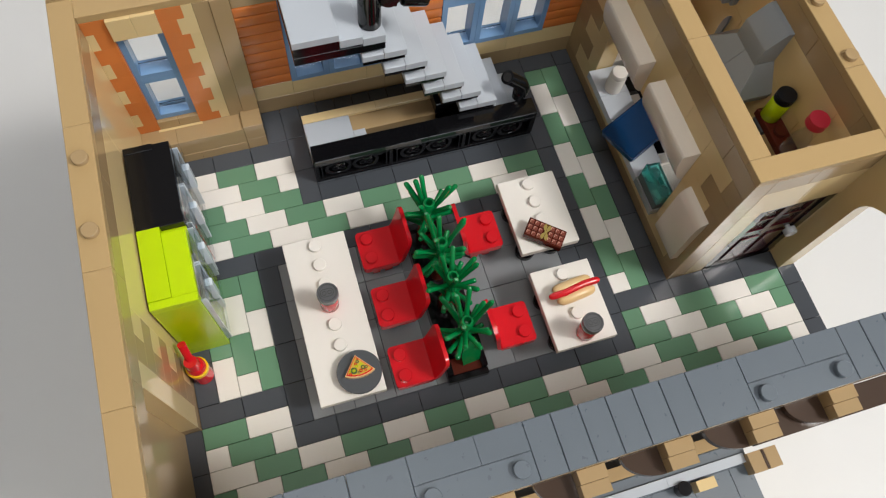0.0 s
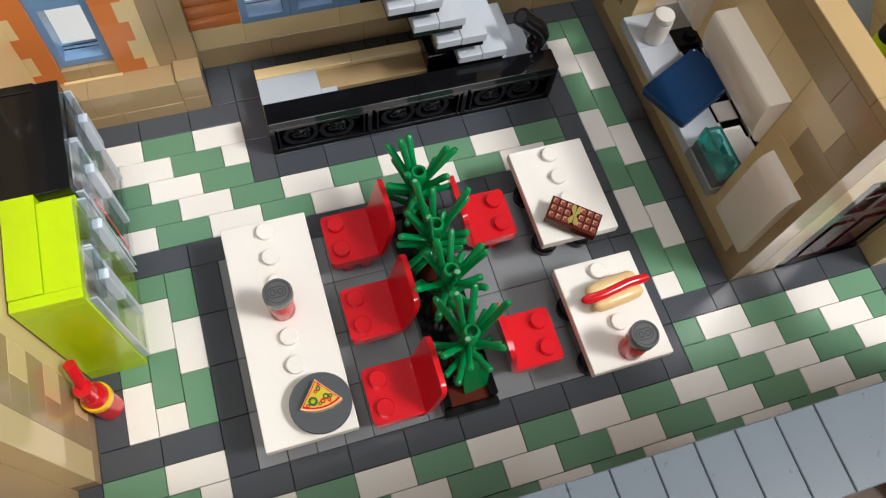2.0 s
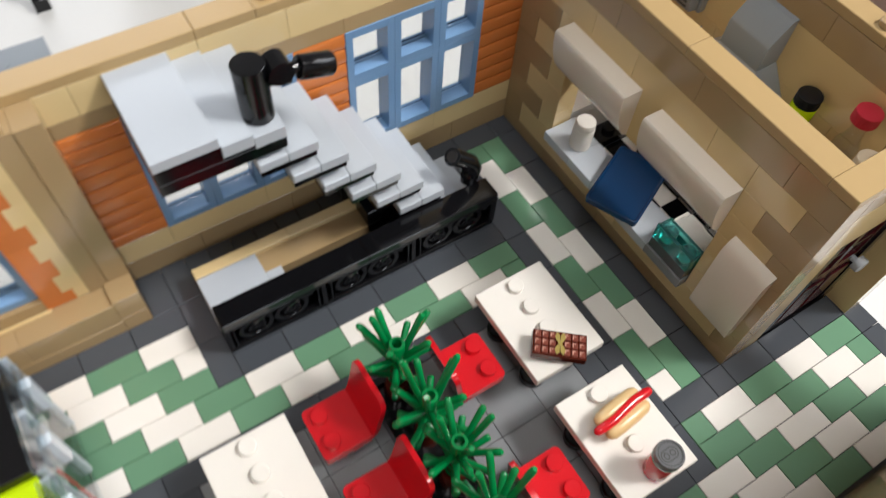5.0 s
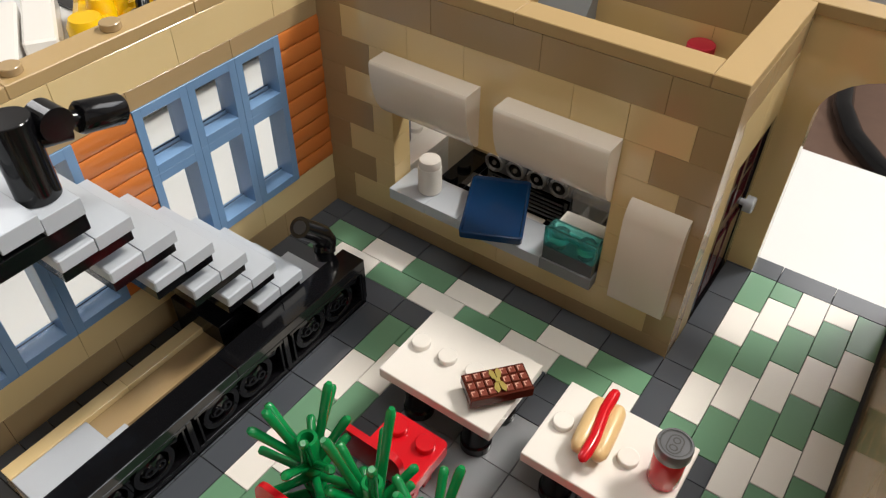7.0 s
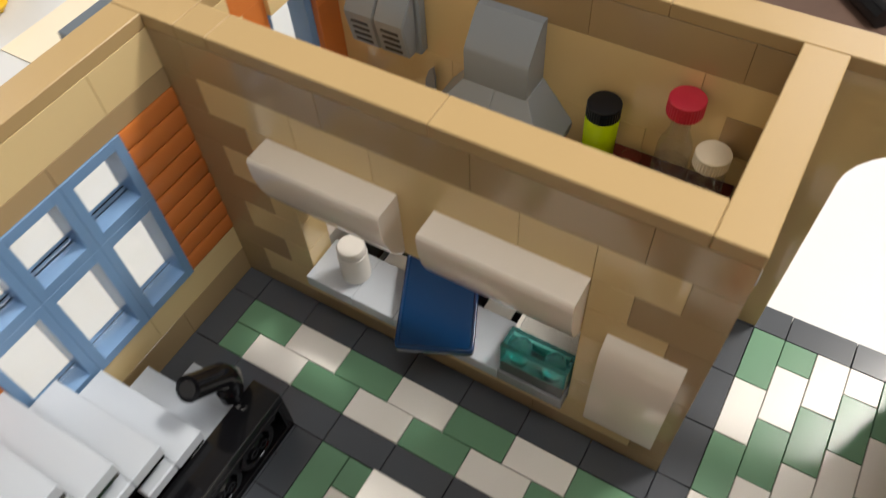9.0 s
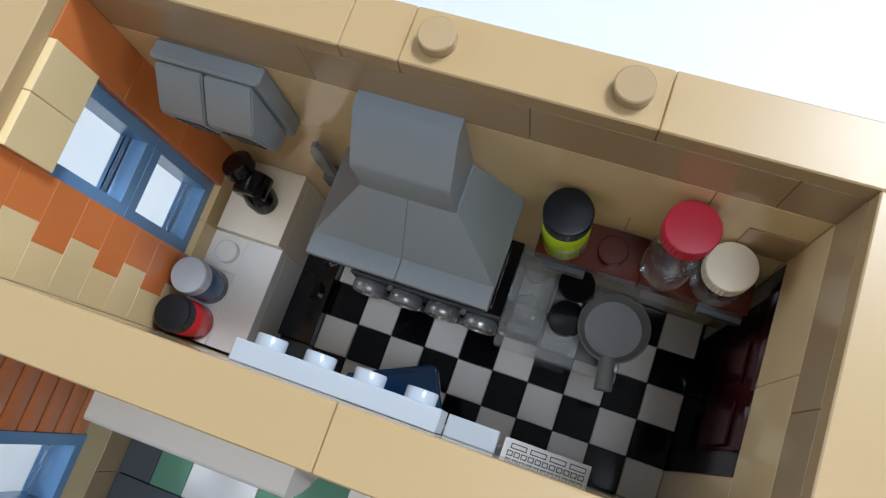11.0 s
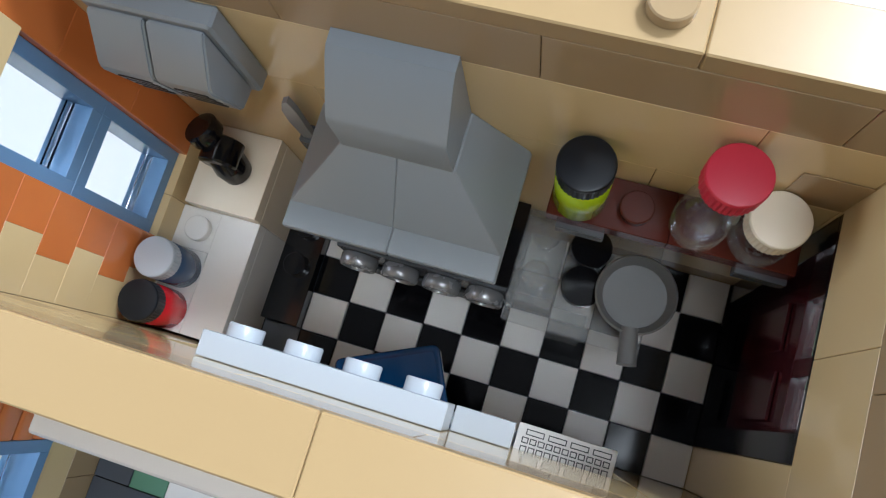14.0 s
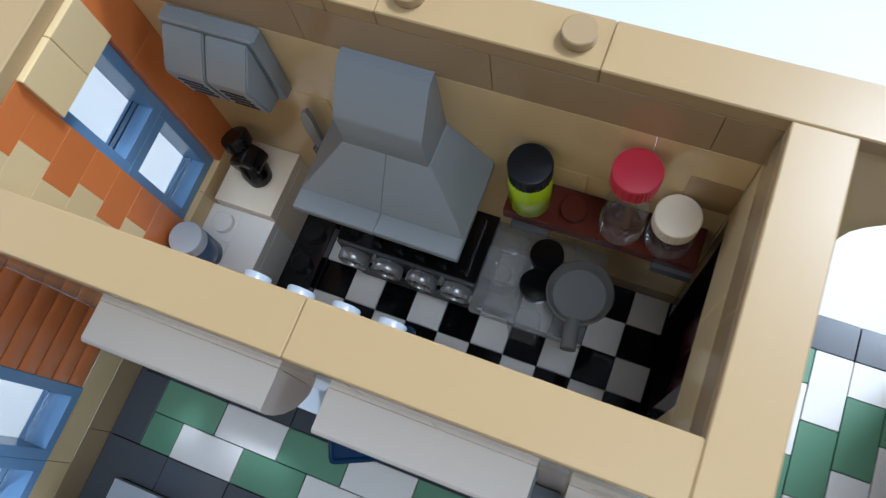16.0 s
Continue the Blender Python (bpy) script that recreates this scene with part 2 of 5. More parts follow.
def disc(name, mat, parent, x, y, z0, z1, r, label="", seg=28):
    key = ("disc", mat.name, r, round(z1 - z0, 4), seg)
    if key not in MESHES:
        bm = lathe(bmesh.new(), drum(r, 0, z1 - z0), seg)
        me = bpy.data.meshes.new(name)
        bm.to_mesh(me)
        bm.free()
        me.polygons.foreach_set("use_smooth", [True] * len(me.polygons))
        me.set_sharp_from_angle(angle=radians(33))
        me.materials.append(mat)
        MESHES[key] = me
    return link(name, MESHES[key], parent, P(x, y, z0), label)


def stud(mat, parent, x, y, z):
    return disc("stud", mat, parent, x, y, z, z + 0.56, 0.3)


def prism(bm, outline, axis, lo, hi):
    """Extrudes an outline (pairs in metres, counter-clockwise seen from the axis' tip) along x, y or z."""
    n = {"x": lambda u, v, w: (w, u, v), "y": lambda u, v, w: (v, w, u), "z": lambda u, v, w: (u, v, w)}[axis]
    a = [bm.verts.new(n(u, v, lo)) for u, v in outline]
    b = [bm.verts.new(n(u, v, hi)) for u, v in outline]
    bm.faces.new(a[::-1])
    bm.faces.new(b)
    for i in range(len(a)):
        j = (i + 1) % len(a)
        bm.faces.new([a[i], a[j], b[j], b[i]])
    return bm


def tube(bm, pts, radii, seg=12):
    """A bent bar through points (metres) with a radius at each; domed ends."""
    pts = [Vector(p) for p in pts]
    rings = []
    for i, p in enumerate(pts):
        d = (pts[min(i + 1, len(pts) - 1)] - pts[max(i - 1, 0)]).normalized()
        s = d.orthogonal().normalized()
        if rings and abs(rings[-1][1].dot(d)) < 0.95:
            s = (rings[-1][1] - d * rings[-1][1].dot(d)).normalized()
        t = d.cross(s)
        rings.append(([bm.verts.new(p + radii[i] * (math.cos(2 * math.pi * k / seg) * s + math.sin(2 * math.pi * k / seg) * t)) for k in range(seg)], s))
    for (a, _), (b, _) in zip(rings, rings[1:]):
        for k in range(seg):
            bm.faces.new([a[k], a[(k + 1) % seg], b[(k + 1) % seg], b[k]])
    bm.faces.new(rings[0][0][::-1])
    bm.faces.new(rings[-1][0])
    return bm


def course(parent, mat, axis, w0, w1, cuts, z0, z1, name="brick"):
    """One course of bricks along x or y, cut at the given studs."""
    edge = 0.0002 if name == "capping_tile" else 0.00009
    for a, b in zip(cuts, cuts[1:]):
        if axis == "x":
            box(name, mat, parent, a, b, w0, w1, z0, z1, c=edge)
        else:
            box(name, mat, parent, w0, w1, a, b, z0, z1, c=edge)

# ---- the room round the model ----
def room_box(name, a, b, mat, label):
    ob = part(name, slab(bmesh.new(), a, b, 0.002), mat, None, (0, 0, 0), smooth=0)
    return tagged(ob, label, name.split("_")[0], kind="structure")


ZT = -35.0 * PL                # top of the tabletop, one storey below the floor
table_ = tagged(part("tabletop", slab(bmesh.new(), (-0.95, -1.05, ZT - 0.022), (0.504, 0.95, ZT), 0.003), SHEET, None, smooth=0), "smooth white tabletop under the toy building", "table", kind="structure")
WORLD[table_] = Vector((0, 0, 0))
for x in (-0.88, 0.42):
    for y in (-0.98, 0.88):
        part("table_leg", slab(bmesh.new(), (x - 0.03, y - 0.03, -0.76), (x + 0.03, y + 0.03, ZT - 0.022), 0.004), SHEET, table_, (0, 0, 0), smooth=0)
room_box("room_floor", (-2.4, -2.4, -0.80), (2.4, 2.4, -0.76), WOODF, "dark brown floor of the room below the table")
room_box("ceiling", (-2.4, -2.4, 2.2), (2.4, 2.4, 2.25), ROOM, "plain pale ceiling of the room")
room_box("wall_room_west", (-2.45, -2.4, -0.78), (-2.4, 2.4, 2.2), ROOM, "plain pale room wall")
# Unseen room walls; their openings are added for the fill lights.
bm = bmesh.new()
slab(bm, (-2.4, -2.45, -0.78), (-0.45, -2.4, 2.2), 0.002)
slab(bm, (1.15, -2.45, -0.78), (2.4, -2.4, 2.2), 0.002)
slab(bm, (-0.45, -2.45, -0.78), (1.15, -2.4, 0.9), 0.002)
slab(bm, (-0.45, -2.45, 2.12), (1.15, -2.4, 2.2), 0.002)
tagged(part("wall_room_south", bm, ROOM, None, smooth=0), "plain unseen room wall with an added wide opening for fill light", "wall", kind="structure")
bm = bmesh.new()
slab(bm, (-2.4, 2.4, -0.78), (-0.45, 2.45, 2.2), 0.002)
slab(bm, (0.85, 2.4, -0.78), (2.4, 2.45, 2.2), 0.002)
slab(bm, (-0.45, 2.4, -0.78), (0.85, 2.45, 0.95), 0.002)
slab(bm, (-0.45, 2.4, 1.75), (0.85, 2.45, 2.2), 0.002)
tagged(part("wall_room_north", bm, ROOM, None, smooth=0), "plain unseen room wall with an added opening for fill light", "wall", kind="structure")
bm = bmesh.new()
slab(bm, (2.4, -2.4, -0.78), (2.45, -1.0, 2.2), 0.002)
slab(bm, (2.4, 0.1, -0.78), (2.45, 2.4, 2.2), 0.002)
slab(bm, (2.4, -1.0, -0.78), (2.45, 0.1, 0.8), 0.002)
slab(bm, (2.4, -1.0, 2.1), (2.45, 0.1, 2.2), 0.002)
tagged(part("wall_room_east", bm, ROOM, None, smooth=0), "plain unseen room wall with an added wide opening for fill light", "wall", kind="structure")

# ---- floor of the dining room and kitchen ----
floor = tagged(part("floor", slab(bmesh.new(), P(-1, -6, -2), P(31, 18, -1), 0.0003), DGREY, None, smooth=0),
               "tiled toy-brick floor in sand green, white and dark grey", "floor", kind="structure")
WORLD[floor] = Vector((0, 0, 0))
storey = thing("lower_storey", 15, 6, -35.0, "plain tan toy-brick storey carrying the upper floor", "storey", kind="structure")
for k in range(11):
    box("wall_course", DTAN if k % 5 == 0 else TAN, storey, -0.9, 30.9, -5.9, 17.9, -35.0 + 3 * k, -32.0 + 3 * k)
    box("front_course", DTAN if k % 5 == 0 else TAN, storey, -0.9, 24.0, -13.8, -6.0, -35.0 + 3 * k, -32.0 + 3 * k)
taken = set()


def tile(x0, x1, y0, y1, mat):
    for i in range(x0, x1):
        for j in range(y0, y1):
            taken.add((i, j))
    box("tile", mat, floor, x0, x1, y0, y1, -1, random.uniform(-0.03, 0.0), gap=0.095, c=0.00012)


def rows_x(y, x0, x1):
    """Green and white two-stud tiles along x, staggered by one stud from row to row."""
    x = x0
    while x < x1:
        ph = (x - (2 - y)) % 4
        n = min(x1, x + (2 - ph % 2)) - x
        tile(x, x + n, y, y + 1, WHITE if ph < 2 else GREEN)
        x += n


def rows_y(x, t, y0, y1):
    y = y0
    while y < y1:
        ph = (y - t) % 4
        n = min(y1, y + (2 - ph % 2)) - y
        tile(x, x + 1, y, y + n, WHITE if ph < 2 else GREEN)
        y += n


for r in (-4, -3, -2):
    rows_x(r, 0, 30)
rows_x(-1, 0, 4), rows_x(-1, 21, 30), rows_x(0, 0, 4), rows_x(0, 21, 30)
for r in (9, 10):
    rows_x(r, 0, 7 if r > 10 else 20)
for r in (11, 12, 13):
    rows_x(r, 1, 7)
for k, c in enumerate((1, 2, 3)):
    rows_y(c, 2 - k, 2, 8)
rows_y(21, 1, 2, 16), rows_y(22, 0, 2, 16)
# dark borders
for x in range(0, 4, 2):
    tile(x, x + 2, 1, 2, DGREY)
for x in range(4, 20, 2):
    tile(x, x + 2, -1, 0, DGREY)
tile(20, 21, -1, 1, DGREY)
for y in range(0, 8, 2):
    tile(4, 5, y, y + 2, DGREY)
for x in range(0, 20, 2):
    tile(x, x + 2, 8, 9, DGREY)
for x in range(8, 20, 2):
    tile(x, x + 2, 11, 12, DGREY)
for y in range(1, 17, 2):
    tile(20, 21, y, y + 2, DGREY)
tile(21, 23, 1, 2, DGREY)
for y in range(2, 16, 2):
    tile(23, 24, y, y + 2, DGREY)
tile(23, 24, 1, 2, DGREY)
for x in range(24, 30, 2):
    tile(x, x + 2, 1, 2, DGREY)
for y in range(-4, 2, 2):
    tile(30, 31, y, y + 2, DGREY)
for y in range(-5, 1, 2):
    tile(-1, 0, y, y + 2, DGREY)
for y in range(2, 8, 2):
    tile(0, 1, y, y + 2, DGREY)
for y in range(9, 15, 2):
    tile(7, 8, y + 2, y + 4, DGREY)
for x in range(0, 6, 2):
    tile(x + 1 if x else 0, x + 3, 14, 15, DGREY)
tile(6, 7, 15, 17, DGREY), tile(7, 8, 15, 17, DGREY)
for x in range(17, 23, 2):
    tile(x, x + 2, 16, 17, DGREY)
# dark kitchen-side and stair floor, paler seating strip
for y in range(0, 8, 2):
    for x in range(5, 20):
        if (x, y) not in taken and x % 2 == 1 and x < 19:
            if x < 9:
                tile(x, x + 1, y, y + 2, MGREY)
                tile(x + 1, x + 2, y, y + 2, MGREY)
            else:
                tile(x, x + 2, y, y + 2, MGREY)
for y in range(3, 13):
    for x in range(25, 30):
        tile(x, x + 1, y, y + 1, WHITE if (x + y) % 2 == 0 else TILEBLK)
for x in range(26, 30, 2):
    tile(x, x + 2, 2, 3, TILEBLK)
for x in range(-1, 31):
    for y in range(-4, 17):
        if (x, y) not in taken:
            tile(x, x + 1, y, y + 1, DGREY)

# ---- walls ----
TOP = 26.6
LAYERS = [-1, 1.6, 4.6, 7.6, 10.6, 13.6, 16.6, 19.6, 22.6, 25.6]


def structure(name, x, y, label):
    return thing(name, x, y, -1, label, "wall", kind="structure")


wall_w = structure("wall_west", -0.5, 8, "glossy tan toy-brick wall with a dark tan capping")
for i, (a, b) in enumerate(zip(LAYERS, LAYERS[1:])):
    if i in (0, 8):
        course(wall_w, DTAN, "y", -1, 0, [1, 5, 9, 13, 18] if i else [1, 3, 7, 11, 15, 18], a, b)
course(wall_w, TAN, "y", -1, 0, [4, 12, 18], 1.6, 22.6, "panel")
course(wall_w, TAN, "y", -1, 0, [1, 2], 1.6, 22.6, "panel")
for i in range(1, 8):
    a, b = LAYERS[i], LAYERS[i + 1]
    if i in (2, 4, 6):
        box("brick", DTAN, wall_w, -1, 0, 2, 4, a, b)
    else:
        box("brick", DTAN, wall_w, -1, 0, 2, 3, a, b)
        box("brick", TAN, wall_w, -1, 0, 3, 4, a, b)
box("panel", DTAN, wall_w, -1, -0.75, -4, 1, -1, 22.6)
course(wall_w, DTAN, "y", -1, 0, [-4, 1], 22.6, 25.6)
course(wall_w, CAP, "y", -1, 0, [-6, 0, 5, 11, 17, 18], 25.6, TOP, "capping_tile")
for y in (6.5, 9.5):
    stud(DTAN, wall_w, -0.5, y, TOP)


def sash(win, x0, x1, y0, y1, z0, z1, bar=0.29, barz=0.8, pane_at=0.72):
    """One small window: a deep frame with a clear pane near its outer side."""
    bm = bmesh.new()
    g = 0.004
    e = 0.00006
    slab(bm, P(x0 + g, y0, z0), P(x0 + bar, y1, z1), e)
    slab(bm, P(x1 - bar, y0, z0), P(x1 - g, y1, z1), e)
    slab(bm, P(x0 + bar, y0, z0), P(x1 - bar, y1, z0 + barz), e)
    slab(bm, P(x0 + bar, y0, z1 - barz), P(x1 - bar, y1, z1), e)
    fr = part("window_frame", bm, SBLUE, win, (0, 0, 0), smooth=0)
    fr.location = -WORLD[win]
    yp = y0 + (y1 - y0) * pane_at
    pane = box("pane", GLASS, win, x0 + bar * 0.8, x1 - bar * 0.8, yp, yp + 0.12, z0 + barz * 0.8, z1 - barz * 0.8, "clear plastic pane")
    pane.visible_shadow = False
    clip = bmesh.new()
    slab(clip, P(x0 + bar * 0.9, yp - 0.16, z0 + barz), P(x1 - bar * 0.9, yp - 0.02, z0 + barz + 0.35))
    cl = part("pane_lip", clip, GLASS, win, (0, 0, 0), smooth=0)
    cl.location = -WORLD[win]


def log_panel(name, x0, x1, y0, z0, z1, n):
    """A stack of rounded log-like bricks."""
    ob = thing(name, (x0 + x1) / 2, y0 + 0.5, z0, "dark orange ribbed toy-brick panel beside a window", "wall panel", kind="structure")
    h = (z1 - z0) / n
    for i in range(n):
        out = []
        for k in range(13):
            a = -math.pi / 2 + math.pi * k / 12
            out.append(((0.06 - 0.09 * max(0.0, math.cos(a)) ** 0.5) * U, (h / 2 + h / 2 * math.sin(a) * 0.97) * PL))
        out += [(0.9 * U, h * PL), (0.9 * U, 0)]
        bm = prism(bmesh.new(), out, "x", 0.0, (x1 - x0) * U - 0.0001)
        part("log_brick", bm, LOGO, ob, P(x0, y0, z0 + i * h), smooth=40)
    return ob


WZ0, WZM, WZ1 = 5.7, 14.9, 20.9
wall_n = structure("wall_north", 15, 17.5, "tan and dark tan toy-brick back wall holding two blue windows")
course(wall_n, DTAN, "x", 17, 18, [6, 9, 13, 17, 21, 24], -1, 2.8)
course(wall_n, TAN, "x", 17, 18, [6, 8, 12, 16, 20, 24], 2.8, WZ0)
course(wall_n, DTAN, "x", 17, 18, [6, 9, 13, 16, 20, 24], WZ1, 22.5)
course(wall_n, TAN, "x", 17, 18, [4, 7, 11, 14, 18, 22, 24], 22.5, 25.6)
course(wall_n, CAP, "x", 17, 18, [-1, 5, 11, 13, 19, 24], 25.6, TOP, "capping_tile")
for x in (13.5, 16.5):
    stud(DTAN, wall_n, x, 17.5, TOP)
box("cap_tile", BAND, wall_n, 4.95, 7.05, 18.05, 19.6, 24.2, 25.2)
box("brick", DTAN, wall_n, 4.95, 7.05, 18.05, 19.4, 22.0, 24.2)
for i, (x0, x1) in enumerate(((6, 8), (14, 16), (22, 24))):
    log_panel("wall_panel", x0, x1, 17, WZ0, WZ1, 9)
for n, xs in (("window_1", (8, 10, 12)), ("window_2", (16, 18, 20))):
    win = thing(n, xs[1] + 1, 17.4, WZ0, "sand blue window of six small panes in the back wall", "window", kind="structure")
    for x in xs:
        sash(win, x, x + 2, 16.95, 17.85, WZ0, WZM)
        sash(win, x, x + 2, 16.95, 17.85, WZM, WZ1)

# corner bay with the tall narrow window
bay = structure("wall_bay", 2.5, 16.5, "dark orange and tan toothed brick wall round a tall blue window")
TEETH = [25.6, 23.7, 21.2, 18.7, 16.2, 13.7, 11.2, 8.7, 6.2, 4.6]
for i, (z1, z0) in enumerate(zip(TEETH, TEETH[1:])):
    t = 0.34 if i % 2 else 0.0
    fine = {"gap": 0.012, "c": 0.00003}
    if t:
        box("brick", TAN, bay, 0, t, 16, 17, z0, z1, **fine)
    box("brick", ORANGE, bay, t, 1, 16, 17, z0, z1, **fine)
    k = 3.72 if i % 2 else 4.05
    box("brick", ORANGE, bay, 3, k, 16, 17, z0, z1, **fine)
    box("brick", TAN, bay, k, 4.5, 16, 17, z0, z1, **fine)
for x in (1, 2):
    box("lintel", TAN, bay, x, x + 1, 15.85, 17, 22.5, 25.6)
box("sill_strip", TAN, bay, 0.9, 3.1, 15.86, 16.0, 4.6, 4.72)
course(bay, DTAN, "x", 15, 16, [0, 1.7, 5], 1.6, 4.6)
course(bay, DTAN, "x", 14.98, 16, [0, 2.6, 5], -1, 1.6)
course(bay, DTAN, "x", 16.02, 17.1, [1, 2, 3], 4.6, 6.1, "sill_tile")
course(bay, DTAN, "x", 16, 17, [0, 5], -1, 4.6)
course(bay, CAP, "x", 16, 17, [0, 5], 25.6, TOP, "capping_tile")
win = thing("window_3", 2, 16.7, 4.6, "tall narrow sand blue window with two panes", "window", kind="structure")
sash(win, 1, 3, 16.2, 17.1, 6.2, 14.4)
sash(win, 1, 3, 16.2, 17.1, 14.4, 22.5)
pil = structure("wall_pilaster", 5.3, 16.4, "dark tan column at the corner of the bay")
box("panel", DTAN, pil, 4.5, 5.2, 16, 18, 1.6, 25.6)
box("panel", DTAN, pil, 5.2, 6, 15.95, 18, 1.6, 25.6)
box("brick", DTAN, pil, 5, 6, 15, 16, -1, 2)
box("brick", DTAN, pil, 5, 6, 15, 16, 2, 5)

# wall between dining room and kitchen, with the serving hatch
wall_k = structure("wall_kitchen", 24.5, 9, "tan toy-brick partition with dark tan teeth and a serving hatch")
for i in range(9):
    a, b = LAYERS[i], LAYERS[i + 1]
    if i in (0, 8):
        course(wall_k, DTAN, "y", 24, 25, [2, 4, 8, 12, 16, 18] if i else [2, 6, 10, 14, 18], a, b)
        continue
    dark = i in (2, 4, 6)
    lo, hi = (4 if i == 6 else 3), (14.7 if dark else 15.9)
    box("brick", DTAN, wall_k, 24, 25, 2, lo, a, b)
    box("brick", DTAN, wall_k, 24, 25, hi, 18, a, b)
    if i in (2, 3, 4):
        box("brick", TAN, wall_k, 24, 25, lo, 5, a, b)
        box("brick", TAN, wall_k, 24, 25, 13.75, hi, a, b)
    else:
        if i in (1,):
            course(wall_k, TAN, "y", 24, 25, [lo, 9, hi], a, b)
        else:
            box("brick", TAN, wall_k, 24, 25, lo, 5, a, b)
            box("brick", TAN, wall_k, 24, 25, 13, hi, a, b)
course(wall_k, TAN, "y", 24, 25, [5, 6.8, 10.7, 13], 13.6, 22.6, "panel")
course(wall_k, CAP, "y", 24, 25, [3, 9, 15, 16], 25.6, TOP, "capping_tile")
box("capping_tile", CAP, wall_k, 24, 25, 16, 18, 25.6, TOP)

# kitchen outer walls
wall_e = structure("wall_east", 30.5, 8, "tan toy-brick kitchen wall with dark tan capping")
course(wall_e, DTAN, "y", 30, 31, [2, 5, 9, 13, 17], -1, 1.6)
course(wall_e, TAN, "y", 30, 31, [2, 3, 5.9, 12, 17], 1.6, 16.6, "panel")
course(wall_e, TAN, "y", 30, 31, [2, 3, 4.8, 10.8, 13.8, 17], 16.6, 22.6, "panel")
course(wall_e, DTAN, "y", 30, 31, [2, 3.9, 7.9, 11.8, 17], 22.6, 25.6)
box("brick", DTAN, wall_e, 29.97, 30, 3, 4.0, 16.9, 19.9)
course(wall_e, CAP, "y", 30, 31, [-6, 0, 6, 10, 11, 17], 25.6, TOP, "capping_tile")
for y in (6.5, 9.5):
    stud(DTAN, wall_e, 30.5, y, TOP)
# arch towards the side entrance
out = [(-5.0, 25.6), (-5.0, 0), (-4.0, 0)]
for k in range(17):
    a = math.pi * k / 16
    out.append((-1.5 - 2.5 * math.cos(a), 17.6 + 4.6 * math.sin(a)))
out += [(1.0, 0), (2.0, 0), (2.0, 25.6)]
bm = bmesh.new()
prism(bm, [(u * U, v * PL) for u, v in out], "x", 30.05 * U, 30.95 * U)
arch = part("arch", bm, TAN, wall_e, (0, 0, 0), "tall tan arch over the side entrance", smooth=30)
arch.location = -WORLD[wall_e]

wall_s = structure("wall_kitchen_south", 27.5, 2.5, "tan kitchen end wall holding the dark red door")
box("panel", TAN, wall_s, 25, 26, 2, 3, -1, 17.0)
course(wall_s, TAN, "x", 2, 3, [25, 27.6, 30], 17.0, 22.6, "panel")
course(wall_s, DTAN, "x", 2, 3, [25, 27, 30], 22.6, 25.6)
course(wall_s, CAP, "x", 2, 3, [24, 30], 25.6, TOP, "capping_tile")

wall_kn = structure("wall_kitchen_north", 27.5, 16.5, "orange and tan toothed kitchen end wall round a blue window")
for i in range(1, 9):
    a, b = LAYERS[i], LAYERS[i + 1]
    if i < 2:
        course(wall_kn, TAN, "x", 16, 17, [25, 28, 30], a, 7.2)
for i, (z1, z0) in enumerate(zip(TEETH[:8], [*TEETH[1:8], 7.2])):
    t = 26.15 if i % 2 else 25.78
    box("brick", TAN, wall_kn, 25, t, 16, 17, z0, z1, gap=0.012, c=0.00003)
    box("brick", ORANGE, wall_kn, t, 27, 16, 17, z0, z1, gap=0.012, c=0.00003)
for z0, z1 in ((7.2, 13.6), (13.6, 19.6), (19.6, 25.6)):
    box("brick", ORANGE, wall_kn, 29, 30, 16, 17, z0, z1)
for x in (27, 28):
    box("lintel", TAN, wall_kn, x, x + 1, 15.85, 17, 22.3, 25.6)
course(wall_kn, CAP, "x", 16, 17.2, [25, 30, 31], 25.6, TOP, "capping_tile")
course(wall_kn, DTAN, "x", 16, 17, [25, 30], -1, 1.6)
win = thing("window_4", 28, 16.6, 7.2, "sand blue kitchen window with two panes", "window", kind="structure")
sash(win, 27, 29, 16.2, 16.95, 7.2, 14.8)
sash(win, 27, 29, 16.2, 16.95, 14.8, 22.3)
lintel = structure("wall_lintel", 28, 18, "orange and tan bricks outside above the kitchen window with a grey cap")
box("brick", TAN, lintel, 25.2, 26.2, 17.2, 18.3, 21.5, 24.2)
box("brick", ORANGE, lintel, 26.2, 27.7, 17.2, 18.5, 21.5, 24.2)
box("brick", BROWN, lintel, 27.7, 29.7, 17.2, 18.1, 23.2, 24.2)
box("brick", ORANGE, lintel, 29.7, 31.2, 17.2, 18.5, 21.5, 24.2)
box("cap_tile", BAND, lintel, 27.1, 29.4, 17.25, 18.32, 24.2, 25.2)
box("cap_tile", BAND, lintel, 22.95, 25.05, 18.05, 19.1, 24.2, 25.2)
box("brick", DTAN, lintel, 22.95, 25.05, 18.05, 18.9, 23.2, 24.2)

# front parapet
wall_f = structure("wall_front", 15, -5, "blue-grey tiled parapet above the front of the building")
for a, b in zip([-1, 5, 11, 17, 23], [5, 11, 17, 23, 31]):
    box("brick", DTAN, wall_f, a, b, -6, -4.15, 22.6, 25.6)
# Unseen solid wall added below the parapet to keep fill light off the floor.
for a, b in zip(LAYERS[:8], LAYERS[1:9]):
    course(wall_f, DTAN, "x", -4.9, -4.15, [-1, 3, 7, 11, 15, 19, 23, 27, 31], a, b)
